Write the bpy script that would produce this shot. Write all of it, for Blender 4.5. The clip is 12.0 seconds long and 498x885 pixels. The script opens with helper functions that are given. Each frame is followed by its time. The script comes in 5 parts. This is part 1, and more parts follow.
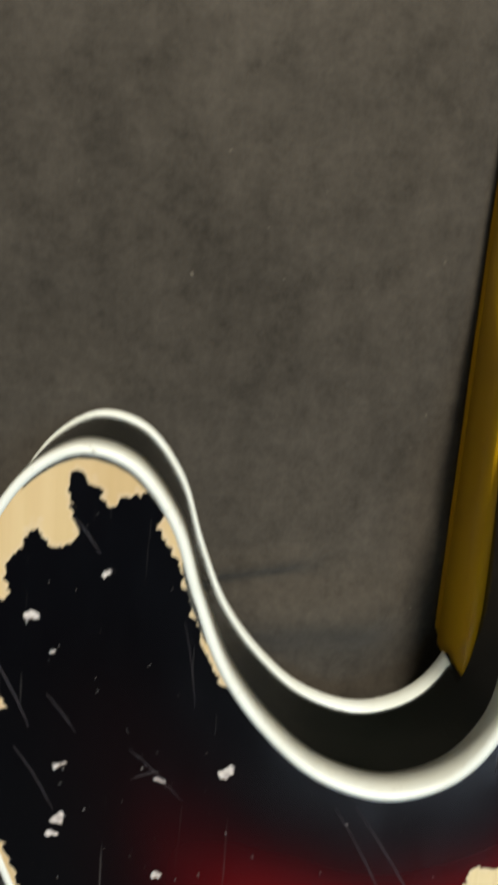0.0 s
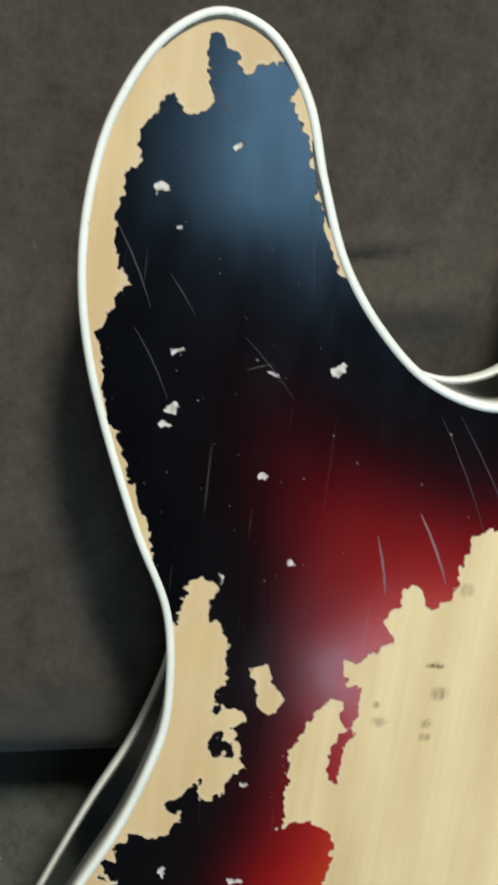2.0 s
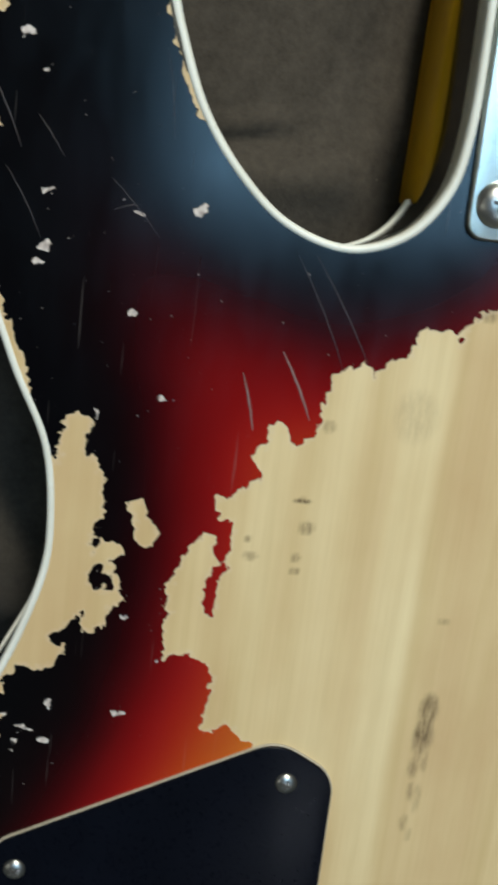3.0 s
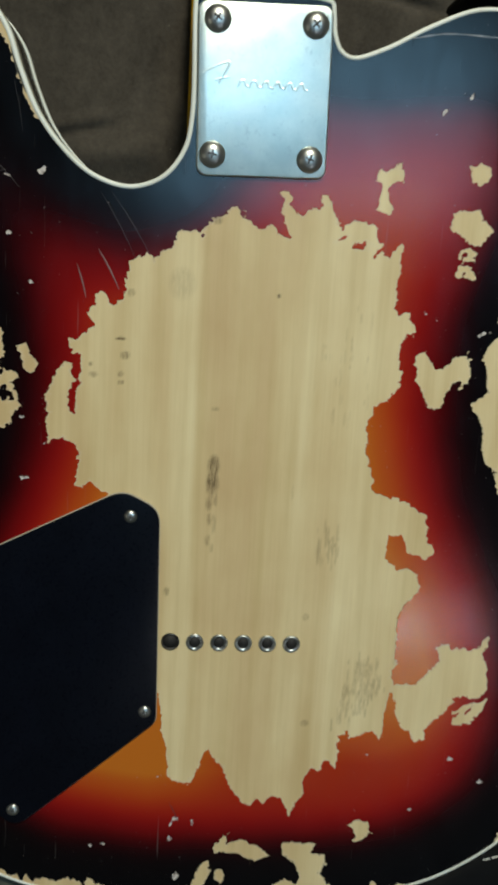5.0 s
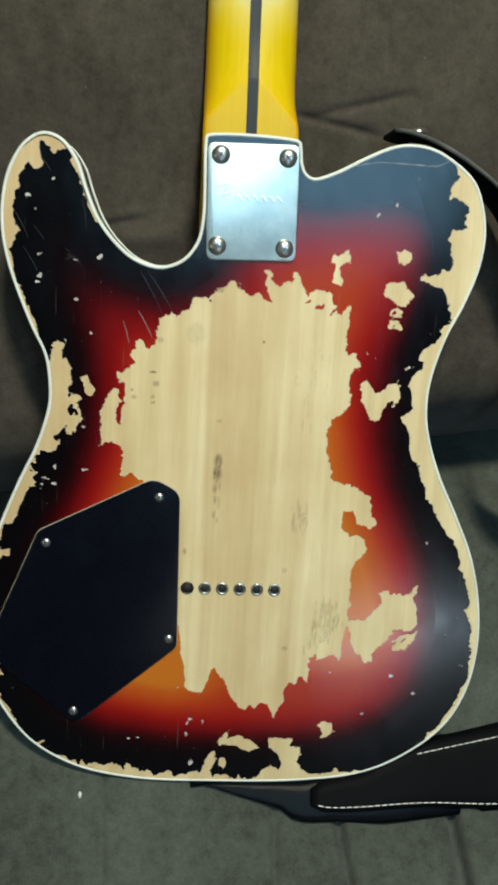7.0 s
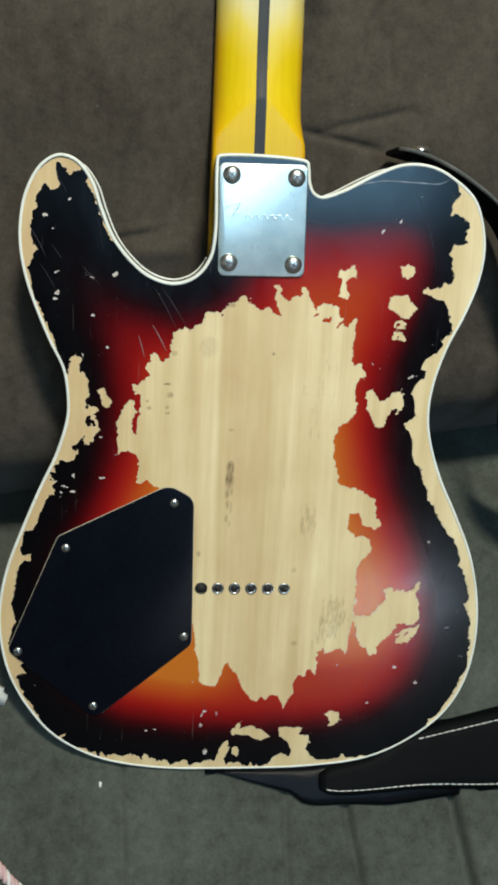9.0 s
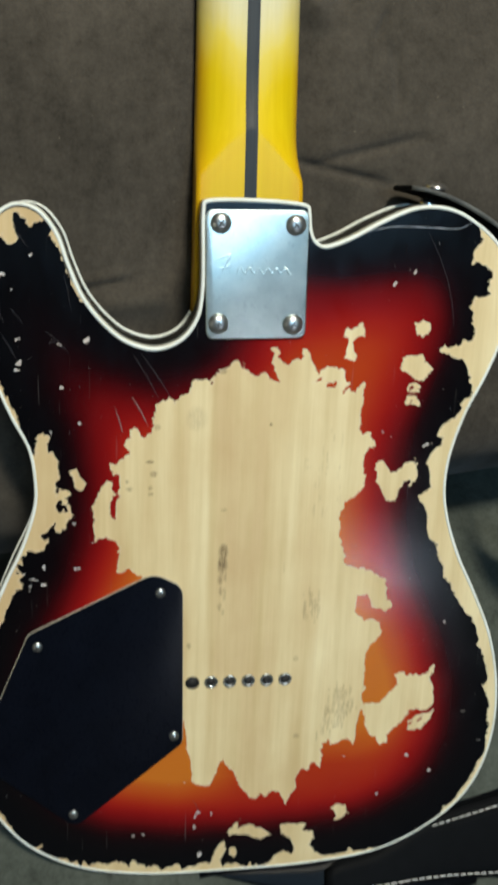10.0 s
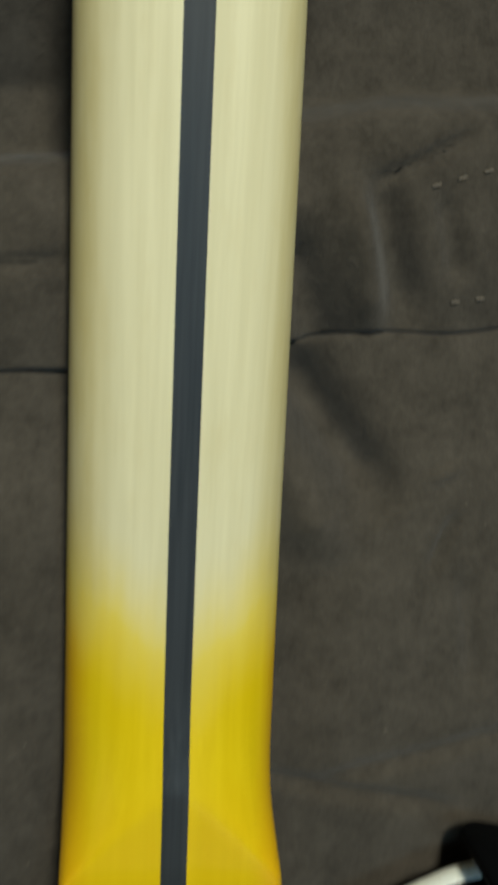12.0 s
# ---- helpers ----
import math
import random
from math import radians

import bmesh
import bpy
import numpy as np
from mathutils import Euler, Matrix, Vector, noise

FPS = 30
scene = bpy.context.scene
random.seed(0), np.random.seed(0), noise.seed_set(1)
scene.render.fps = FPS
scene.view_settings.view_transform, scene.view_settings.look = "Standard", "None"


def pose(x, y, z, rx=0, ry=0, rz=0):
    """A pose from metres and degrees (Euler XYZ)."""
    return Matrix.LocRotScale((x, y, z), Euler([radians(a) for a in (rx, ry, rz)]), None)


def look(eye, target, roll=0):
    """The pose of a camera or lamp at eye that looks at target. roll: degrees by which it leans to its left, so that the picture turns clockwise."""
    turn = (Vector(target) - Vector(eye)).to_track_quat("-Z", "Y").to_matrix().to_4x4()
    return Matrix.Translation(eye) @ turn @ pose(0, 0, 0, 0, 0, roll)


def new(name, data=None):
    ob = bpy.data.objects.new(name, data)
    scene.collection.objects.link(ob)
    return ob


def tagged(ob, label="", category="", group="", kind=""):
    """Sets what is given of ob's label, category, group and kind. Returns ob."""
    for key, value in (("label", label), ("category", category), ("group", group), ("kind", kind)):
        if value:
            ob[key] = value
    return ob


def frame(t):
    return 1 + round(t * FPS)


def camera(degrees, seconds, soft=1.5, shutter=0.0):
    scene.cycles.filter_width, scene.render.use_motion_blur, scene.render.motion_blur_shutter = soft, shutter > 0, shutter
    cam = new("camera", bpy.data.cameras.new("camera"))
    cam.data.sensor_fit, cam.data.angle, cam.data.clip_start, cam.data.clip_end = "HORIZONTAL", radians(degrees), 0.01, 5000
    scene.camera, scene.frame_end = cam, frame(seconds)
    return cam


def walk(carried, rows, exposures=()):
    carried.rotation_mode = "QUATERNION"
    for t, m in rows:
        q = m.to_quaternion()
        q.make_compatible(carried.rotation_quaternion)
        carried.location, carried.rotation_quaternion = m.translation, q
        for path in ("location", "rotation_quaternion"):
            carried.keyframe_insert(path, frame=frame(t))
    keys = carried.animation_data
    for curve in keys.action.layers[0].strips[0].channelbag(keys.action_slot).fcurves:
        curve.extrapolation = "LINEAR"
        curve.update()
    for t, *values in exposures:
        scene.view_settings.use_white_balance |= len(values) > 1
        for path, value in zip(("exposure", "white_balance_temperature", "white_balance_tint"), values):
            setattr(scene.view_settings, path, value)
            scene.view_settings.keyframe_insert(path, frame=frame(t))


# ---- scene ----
# the guitar lies back on a reclined sofa: its own axes are x across, y into the body, z along the neck
LYING = pose(0, 0, 0.50, -60, 0, 0)
cam = camera(31.79, 12.0, soft=3.4, shutter=0.35)
PATH = [
    (0, (-0.09579, -0.16007, 0.29992), (-0.02753, 0.81611, 0.09394), 4.77),
    (0.5, (-0.10987, -0.16323, 0.26749), (-0.02883, 0.80857, 0.04604), 6.31),
    (1, (-0.11936, -0.17268, 0.24648), (-0.03841, 0.79784, 0.01948), 7.03),
    (1.5, (-0.12253, -0.17700, 0.23437), (-0.03888, 0.79475, 0.01368), 7.20),
    (2, (-0.11475, -0.17958, 0.21988), (-0.03659, 0.79341, 0.00269), 7.28),
    (2.5, (-0.10129, -0.18891, 0.20422), (-0.03036, 0.78666, -0.00369), 7.26),
    (3, (-0.08514, -0.20159, 0.18928), (0.00556, 0.77190, -0.02071), 7.35),
    (3.2, (-0.07752, -0.20758, 0.18851), (0.02061, 0.76309, -0.03099), 7.15),
    (3.5, (-0.06379, -0.22489, 0.18494), (0.02471, 0.74789, -0.02920), 5.03),
    (3.7, (-0.05601, -0.23376, 0.17943), (0.03424, 0.73945, -0.03206), 4.38),
    (5.3, (-0.02392, -0.39091, 0.17193), (0.05141, 0.58507, -0.03247), 2.95),
    (5.5, (-0.02672, -0.40617, 0.17552), (0.04964, 0.57005, -0.02734), 2.91),
    (6, (-0.01840, -0.43511, 0.18590), (0.05508, 0.54097, -0.01874), 2.90),
    (6.5, (-0.02588, -0.47725, 0.19639), (0.04907, 0.49917, -0.00606), 2.95),
    (7, (-0.03077, -0.51155, 0.19700), (0.04064, 0.46588, -0.00183), 2.94),
    (7.2, (-0.05376, -0.52406, 0.20707), (0.04897, 0.44895, 0.00047), 3.11),
    (9, (-0.05358, -0.52679, 0.22399), (0.04430, 0.44089, -0.00843), 2.63),
    (9.5, (-0.05254, -0.50097, 0.23887), (0.06300, 0.45566, -0.02855), 2.11),
    (10, (-0.06524, -0.44348, 0.27114), (0.07634, 0.50776, -0.00291), 2.09),
    (10.5, (-0.06764, -0.38685, 0.32190), (0.08625, 0.56214, 0.04668), 2.05),
    (11, (-0.06027, -0.30725, 0.35663), (0.11121, 0.63794, 0.07875), 2.37),
    (11.5, (-0.03635, -0.22461, 0.40042), (0.11282, 0.72599, 0.12820), 2.21),
    (12, (-0.01595, -0.16371, 0.43341), (0.13435, 0.80118, 0.21801), 3.14),
]
EXPOSURES = [(0, 0.24, 6650, 15), (1.0, 0.26, 6280, 11), (2.0, 0.20, 6280, 13), (2.6, 0.04, 6330, 12), (3.2, -0.35, 6400, 10), (3.5, -0.72, 6800, 6), (5.5, -0.32, 6600, 8),
             (7.0, 0.05, 6580, 6), (9.5, 0.06, 6420, 11), (11.0, -0.08, 6480, 6), (11.5, -0.16, 6200, 1), (12, -0.33, 6400, 6)]
walk(cam, [(t, LYING @ look(eye, target, roll)) for t, eye, target, roll in PATH], EXPOSURES)

# ---- light ----
sky = bpy.data.worlds.new("room_air")
sky.use_nodes = True
scene.world = sky
sky.node_tree.nodes["Background"].inputs[0].default_value = (0.75, 0.85, 1.0, 1)
sky.node_tree.nodes["Background"].inputs[1].default_value = 0.03


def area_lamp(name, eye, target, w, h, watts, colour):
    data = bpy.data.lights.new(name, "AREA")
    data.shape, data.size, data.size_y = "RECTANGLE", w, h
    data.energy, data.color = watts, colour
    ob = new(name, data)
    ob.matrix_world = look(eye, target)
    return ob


area_lamp("ceiling_lamp_glow", (0.17, 0.58, 2.36), (0.05, 0.0, 0.5), 0.22, 0.22, 36, (1.0, 0.95, 0.79))
# blue lamp added overhead to give the lacquer its sheen; source unseen
area_lamp("blue_sheen_lamp", (0.28, -0.50, 2.37), (0.28, -0.50, 0.0), 0.80, 0.48, 11.5, (0.42, 0.73, 1.0))
# weak fill added from the left to lift the neck side
area_lamp("left_fill_lamp", (-1.90, -1.00, 1.90), (0.0, 0.1, 0.5), 0.70, 0.70, 2.5, (0.98, 0.94, 0.76))
area_lamp("tube_lamp_glow", (0.74, -2.25, 2.13), (0.0, 0.1, 0.5), 0.60, 0.10, 4.6, (0.84, 0.90, 1.0))


# ---- materials ----
def mat(name):
    m = bpy.data.materials.new(name)
    m.use_nodes = True
    nt = m.node_tree
    return m, nt, nt.nodes["Principled BSDF"]


def nd(nt, kind, **inputs):
    n = nt.nodes.new(kind)
    for key, value in inputs.items():
        k = int(key[1:]) if key[0] == "i" and key[1:].isdigit() else key.replace("_", " ")
        if isinstance(value, bpy.types.NodeSocket):
            nt.links.new(value, n.inputs[k])
        else:
            n.inputs[k].default_value = value
    return n


def fn(nt, op, a, b=0.0, c=0.0):
    n = nt.nodes.new("ShaderNodeMath")
    n.operation = op
    for k, v in enumerate((a, b, c)):
        if isinstance(v, bpy.types.NodeSocket):
            nt.links.new(v, n.inputs[k])
        else:
            n.inputs[k].default_value = v
    return n.outputs[0]


def mapr(nt, v, a, b, c=0.0, d=1.0, smooth=False):
    n = nt.nodes.new("ShaderNodeMapRange")
    n.interpolation_type = "SMOOTHSTEP" if smooth else "LINEAR"
    nt.links.new(v, n.inputs[0])
    for k, x in zip((1, 2, 3, 4), (a, b, c, d)):
        n.inputs[k].default_value = x
    return n.outputs[0]


def mixc(nt, fac, a, b, mode="MIX"):
    n = nt.nodes.new("ShaderNodeMix")
    n.data_type, n.blend_type = "RGBA", mode
    for k, v in ((0, fac), (6, a), (7, b)):
        if isinstance(v, bpy.types.NodeSocket):
            nt.links.new(v, n.inputs[k])
        else:
            n.inputs[k].default_value = v if k == 0 else (*v, 1)
    return n.outputs[2]


def coords(nt, sx=1, sy=1, sz=1):
    tc = nt.nodes.new("ShaderNodeTexCoord")
    mp = nd(nt, "ShaderNodeMapping", Vector=tc.outputs["Object"], Scale=(sx, sy, sz))
    return mp.outputs[0]


def noise_of(nt, vec, scale, detail=4.0, rough=0.55):
    return nd(nt, "ShaderNodeTexNoise", Vector=vec, Scale=scale, Detail=detail, Roughness=rough).outputs[0]


def ramp(nt, fac, stops, how="LINEAR"):
    n = nt.nodes.new("ShaderNodeValToRGB")
    nt.links.new(fac, n.inputs[0])
    n.color_ramp.interpolation = how
    el = n.color_ramp.elements
    while len(el) < len(stops):
        el.new(0.5)
    for e, (p, c) in zip(el, stops):
        e.position, e.color = p, (*c, 1)
    return n.outputs[0]


def bump(nt, height, strength, distance, normal=None):
    n = nd(nt, "ShaderNodeBump", Strength=strength, Distance=distance, Height=height)
    if normal is not None:
        nt.links.new(normal, n.inputs["Normal"])
    return n.outputs[0]


def plain(name, colour, rough, metal=0.0, vary=0.12, grain=900.0, relief=0.0, coat=0.0, spread=60.0, spec=0.5):
    """A surface with a slow and a fine variation of colour and gloss, and a fine relief."""
    m, nt, b = mat(name)
    v = coords(nt)
    big, small = noise_of(nt, v, spread), noise_of(nt, v, grain, 3)
    f = fn(nt, "ADD", fn(nt, "MULTIPLY", big, 0.65), fn(nt, "MULTIPLY", small, 0.35))
    f = mapr(nt, f, 0.3, 0.7)
    dark = tuple(max(0.0, c * (1 - vary)) for c in colour)
    light = tuple(min(1.0, c * (1 + vary)) for c in colour)
    nt.links.new(mixc(nt, f, dark, light), b.inputs["Base Color"])
    nt.links.new(mapr(nt, small, 0.3, 0.7, rough * 0.85, min(1.0, rough * 1.15)), b.inputs["Roughness"])
    b.inputs["Metallic"].default_value = metal
    b.inputs["Coat Weight"].default_value = coat
    b.inputs["Specular IOR Level"].default_value = spec
    if relief:
        nt.links.new(bump(nt, small, 0.5, relief), b.inputs["Normal"])
    return m


def wood_colour(nt, tone=0.955):
    """Pale alder: broad boards, long streaks and fine pores along the neck's direction."""
    tc = nt.nodes.new("ShaderNodeTexCoord")
    sep = nd(nt, "ShaderNodeSeparateXYZ", Vector=tc.outputs["Object"])
    bend = noise_of(nt, coords(nt, 6, 1, 3), 1.0, 2)
    across = fn(nt, "ADD", sep.outputs[0], fn(nt, "MULTIPLY", fn(nt, "SUBTRACT", bend, 0.5), 0.010))
    board = ramp(nt, mapr(nt, across, -0.160, 0.160), [(0.0, (0.26,) * 3), (0.18, (0.26,) * 3), (0.30, (0.47,) * 3), (0.40, (0.42,) * 3), (0.415, (0.62,) * 3), (0.432, (0.60,) * 3),
                 (0.445, (0.42,) * 3), (0.52, (0.38,) * 3), (0.60, (0.45,) * 3), (0.64, (0.56,) * 3), (0.72, (0.55,) * 3), (1.0, (0.60,) * 3)])
    wide = noise_of(nt, coords(nt, 62, 1, 2.6), 1.0, 3)
    streak = noise_of(nt, coords(nt, 150, 1, 7), 1.0, 5)
    cloud = noise_of(nt, coords(nt, 34, 1, 20), 1.0, 4)
    pore = noise_of(nt, coords(nt, 1100, 1, 30), 1.0, 3)
    tones = fn(nt, "ADD", fn(nt, "MULTIPLY", board, 0.46), fn(nt, "ADD", fn(nt, "MULTIPLY", wide, 0.32), fn(nt, "MULTIPLY", cloud, 0.22)))
    base = ramp(nt, tones, [(0.37, (0.595 * tone, 0.428 * tone, 0.222 * tone)), (0.48, (0.705 * tone, 0.560 * tone, 0.308 * tone)), (0.59, (0.825 * tone, 0.704 * tone, 0.425 * tone))])
    base = mixc(nt, mapr(nt, streak, 0.46, 0.74, 0.0, 0.30), base, (0.47 * tone, 0.34 * tone, 0.13 * tone))
    return mixc(nt, mapr(nt, pore, 0.45, 0.75, 0.0, 0.10), base, (0.42 * tone, 0.28 * tone, 0.12 * tone)), pore


def make_finish():
    """Sunburst lacquer worn through to bare wood where the worn field is above zero."""
    m, nt, b = mat("worn_sunburst")
    v = coords(nt)
    worn = nd(nt, "ShaderNodeAttribute")
    worn.attribute_name = "worn"
    inset = nd(nt, "ShaderNodeAttribute")
    inset.attribute_name = "inset"
    stain = nd(nt, "ShaderNodeAttribute")
    stain.attribute_name = "stain"
    n1, n2 = noise_of(nt, v, 270, 1), noise_of(nt, v, 1300, 3)
    n3 = noise_of(nt, v, 560, 1)
    jag = fn(nt, "ADD", fn(nt, "MULTIPLY", fn(nt, "SUBTRACT", n1, 0.5), 4.0), fn(nt, "ADD", fn(nt, "MULTIPLY", fn(nt, "SUBTRACT", n3, 0.5), 3.2), fn(nt, "MULTIPLY", fn(nt, "SUBTRACT", n2, 0.5), 0.6)))
    far = mapr(nt, fn(nt, "ABSOLUTE", worn.outputs["Fac"]), 0.0, 2.5, 0.75, 1.1)
    edge = fn(nt, "ADD", worn.outputs["Fac"], fn(nt, "MULTIPLY", jag, far))
    bare = mapr(nt, edge, -0.12, 0.12)
    slow = noise_of(nt, v, 22, 2)
    depth = fn(nt, "ADD", inset.outputs["Fac"], fn(nt, "MULTIPLY", fn(nt, "SUBTRACT", slow, 0.5), 9.0))
    burst = ramp(nt, mapr(nt, depth, 0, 100), [
        (0.0, (0.002, 0.002, 0.003)), (0.185, (0.002, 0.002, 0.0025)), (0.285, (0.014, 0.001, 0.002)), (0.386, (0.115, 0.003, 0.004)), (0.504, (0.26, 0.006, 0.006)),
        (0.61, (0.35, 0.024, 0.008)), (0.71, (0.41, 0.056, 0.009)), (0.85, (0.46, 0.095, 0.012)), (1.0, (0.52, 0.155, 0.016))], "B_SPLINE")
    dust = noise_of(nt, v, 620, 2)
    burst = mixc(nt, mapr(nt, dust, 0.715, 0.76, 0.0, 0.5), burst, (0.32, 0.30, 0.29))
    hair = noise_of(nt, coords(nt, 700, 1, 26), 1.0, 2, 0.5)
    burst = mixc(nt, mapr(nt, hair, 0.69, 0.77, 0.0, 0.12), burst, (0.30, 0.28, 0.27))
    wood, pore = wood_colour(nt)
    fleck = noise_of(nt, coords(nt, 1100, 900, 210), 1.0, 4, 0.7)
    dirt = fn(nt, "MULTIPLY", stain.outputs["Fac"], mapr(nt, fleck, 0.36, 0.62, 0.25, 1.1))
    wood = mixc(nt, mapr(nt, dirt, 0.0, 1.0, 0.0, 0.9), wood, (0.12, 0.080, 0.038))
    rim = mapr(nt, edge, 0.0, 1.1, 0.30, 0.0)
    wood = mixc(nt, rim, wood, (0.68, 0.60, 0.49))
    ding = nd(nt, "ShaderNodeAttribute")
    ding.attribute_name = "ding"
    chip = mixc(nt, mapr(nt, n3, 0.35, 0.65), (0.34, 0.29, 0.27), (0.64, 0.60, 0.56))
    wood = mixc(nt, ding.outputs["Fac"], wood, chip)
    nt.links.new(mixc(nt, bare, burst, wood), b.inputs["Base Color"])
    scuff = noise_of(nt, coords(nt, 90, 90, 40), 1.0, 5, 0.7)
    wipe = noise_of(nt, coords(nt, 260, 1, 60), 1.0, 5, 0.65)
    gloss = fn(nt, "ADD", mapr(nt, scuff, 0.35, 0.70, 0.13, 0.21), mapr(nt, wipe, 0.42, 0.70, 0.0, 0.03))
    b.inputs["Specular Tint"].default_value = (0.80, 0.94, 1.0, 1)
    nt.links.new(fn(nt, "ADD", gloss, fn(nt, "MULTIPLY", bare, 0.22)), b.inputs["Roughness"])
    nt.links.new(mapr(nt, bare, 0, 1, 0.30, 0.22), b.inputs["Specular IOR Level"])
    step = bump(nt, bare, 1.0, -0.00022)
    grain = fn(nt, "MULTIPLY", fn(nt, "ADD", fn(nt, "MULTIPLY", n2, 0.4), fn(nt, "MULTIPLY", pore, 0.6)), bare)
    nt.links.new(bump(nt, grain, 0.10, 0.0002, step), b.inputs["Normal"])
    return m


def make_neck_wood():
    """Maple with amber lacquer that is worn away up the neck."""
    m, nt, b = mat("amber_maple")
    tc = nt.nodes.new("ShaderNodeTexCoord")
    sep = nd(nt, "ShaderNodeSeparateXYZ", Vector=tc.outputs["Object"])
    z, x = sep.outputs[2], sep.outputs[0]
    wob = noise_of(nt, coords(nt, 60, 60, 14), 1.0, 4)
    fine = noise_of(nt, coords(nt, 420, 420, 10), 1.0, 4)
    side = fn(nt, "MULTIPLY", fn(nt, "ABSOLUTE", fn(nt, "SUBTRACT", x, 0.001)), 0.65)
    h = fn(nt, "SUBTRACT", fn(nt, "ADD", z, fn(nt, "MULTIPLY", fn(nt, "SUBTRACT", wob, 0.5), 0.030)), side)
    bare = mapr(nt, h, NECK_AMBER, NECK_BARE, 0, 1, True)
    amber = mixc(nt, mapr(nt, fine, 0.35, 0.7), (0.67, 0.475, 0.003), (0.72, 0.525, 0.006))
    maple = mixc(nt, mapr(nt, fine, 0.35, 0.7), (0.645, 0.595, 0.365), (0.715, 0.665, 0.425))
    centre = fn(nt, "SUBTRACT", NECK_X + NECK_LEAN * 0.30, fn(nt, "MULTIPLY", z, NECK_LEAN))
    off = fn(nt, "ABSOLUTE", fn(nt, "SUBTRACT", x, centre))
    amber = mixc(nt, mapr(nt, off, 0.019, 0.0272, 0, 1, True), amber, (0.64, 0.36, 0.004))
    amber = mixc(nt, mapr(nt, z, 0.312, 0.288, 0, 0.32, True), amber, (0.68, 0.405, 0.003))
    thin = mixc(nt, mapr(nt, bare, 0.0, 0.5, 0, 1), amber, (0.72, 0.58, 0.105))
    wear = mixc(nt, mapr(nt, bare, 0.42, 1.0, 0, 1), thin, maple)
    # amber left and shading painted along the worn part's edges, and faint handling marks
    rub = noise_of(nt, coords(nt, 130, 130, 34), 1.0, 5, 0.65)
    kept_shade = fn(nt, "MULTIPLY", mapr(nt, off, 0.0150, 0.0235, 0.0, 0.60, True), mapr(nt, rub, 0.30, 0.65, 0.55, 1.0))
    wear = mixc(nt, fn(nt, "MULTIPLY", kept_shade, mapr(nt, bare, 0.1, 0.6)), wear, (0.50, 0.40, 0.115))
    nt.links.new(mixc(nt, fn(nt, "MULTIPLY", bare, mapr(nt, rub, 0.52, 0.74, 0.0, 0.26)), wear, (0.56, 0.47, 0.22)), b.inputs["Base Color"])
    nt.links.new(mapr(nt, bare, 0, 1, 0.36, 0.52), b.inputs["Roughness"])
    b.inputs["Specular IOR Level"].default_value = 0.22
    nt.links.new(bump(nt, fine, 0.1, 0.0002), b.inputs["Normal"])
    return m


def make_suede(name, dark, light, nap=1.0):
    """Brushed microfibre: slow clouds, mottled nap marks, fine fuzz and a few pale lint specks."""
    m, nt, b = mat(name)
    v = coords(nt)
    cloud, blotch, fuzz = noise_of(nt, v, 9, 3), noise_of(nt, v, 130, 6, 0.7), noise_of(nt, v, 520, 4, 0.7)
    brush = noise_of(nt, coords(nt, 70, 70, 26), 1.0, 5, 0.62)
    f = fn(nt, "ADD", fn(nt, "MULTIPLY", cloud, 0.36), fn(nt, "ADD", fn(nt, "MULTIPLY", blotch, 0.34), fn(nt, "ADD", fn(nt, "MULTIPLY", fuzz, 0.12), fn(nt, "MULTIPLY", brush, 0.18))))
    base = mixc(nt, mapr(nt, f, 0.36, 0.65), dark, light)
    base = mixc(nt, mapr(nt, blotch, 0.30, 0.42, 0.15, 0.0), base, tuple(0.6 * c for c in dark))
    lint = noise_of(nt, v, 330, 2, 0.5)
    nt.links.new(mixc(nt, mapr(nt, lint, 0.765, 0.80, 0.0, 0.55), base, tuple(2.4 * c for c in light)), b.inputs["Base Color"])
    b.inputs["Roughness"].default_value = 0.95
    b.inputs["Specular IOR Level"].default_value = 0.15
    b.inputs["Sheen Weight"].default_value = 0.10 * nap
    b.inputs["Sheen Roughness"].default_value = 0.6
    h = fn(nt, "ADD", fn(nt, "MULTIPLY", blotch, 0.75), fn(nt, "MULTIPLY", fuzz, 0.25))
    nt.links.new(bump(nt, h, 0.30, 0.002), b.inputs["Normal"])
    return m


def make_plate_metal():
    m, nt, b = mat("worn_chrome_plate")
    v = coords(nt)
    haze, spot, brush = noise_of(nt, v, 70, 5, 0.65), noise_of(nt, v, 330, 5, 0.75), noise_of(nt, coords(nt, 1500, 1, 120), 1.0, 3)
    scuff = noise_of(nt, coords(nt, 90, 1, 190), 1.0, 5, 0.7)
    base = mixc(nt, mapr(nt, haze, 0.36, 0.64), (0.54, 0.62, 0.59), (0.66, 0.73, 0.69))
    base = mixc(nt, mapr(nt, spot, 0.58, 0.76, 0.0, 0.5), base, (0.20, 0.26, 0.29))
    nt.links.new(mixc(nt, mapr(nt, scuff, 0.60, 0.72, 0.0, 0.6), base, (0.60, 0.66, 0.68)), b.inputs["Base Color"])
    b.inputs["Metallic"].default_value = 1.0
    nt.links.new(fn(nt, "ADD", mapr(nt, haze, 0.3, 0.7, 0.28, 0.38), fn(nt, "MULTIPLY", brush, 0.08)), b.inputs["Roughness"])
    nt.links.new(bump(nt, fn(nt, "ADD", brush, spot), 0.2, 0.0001), b.inputs["Normal"])
    return m


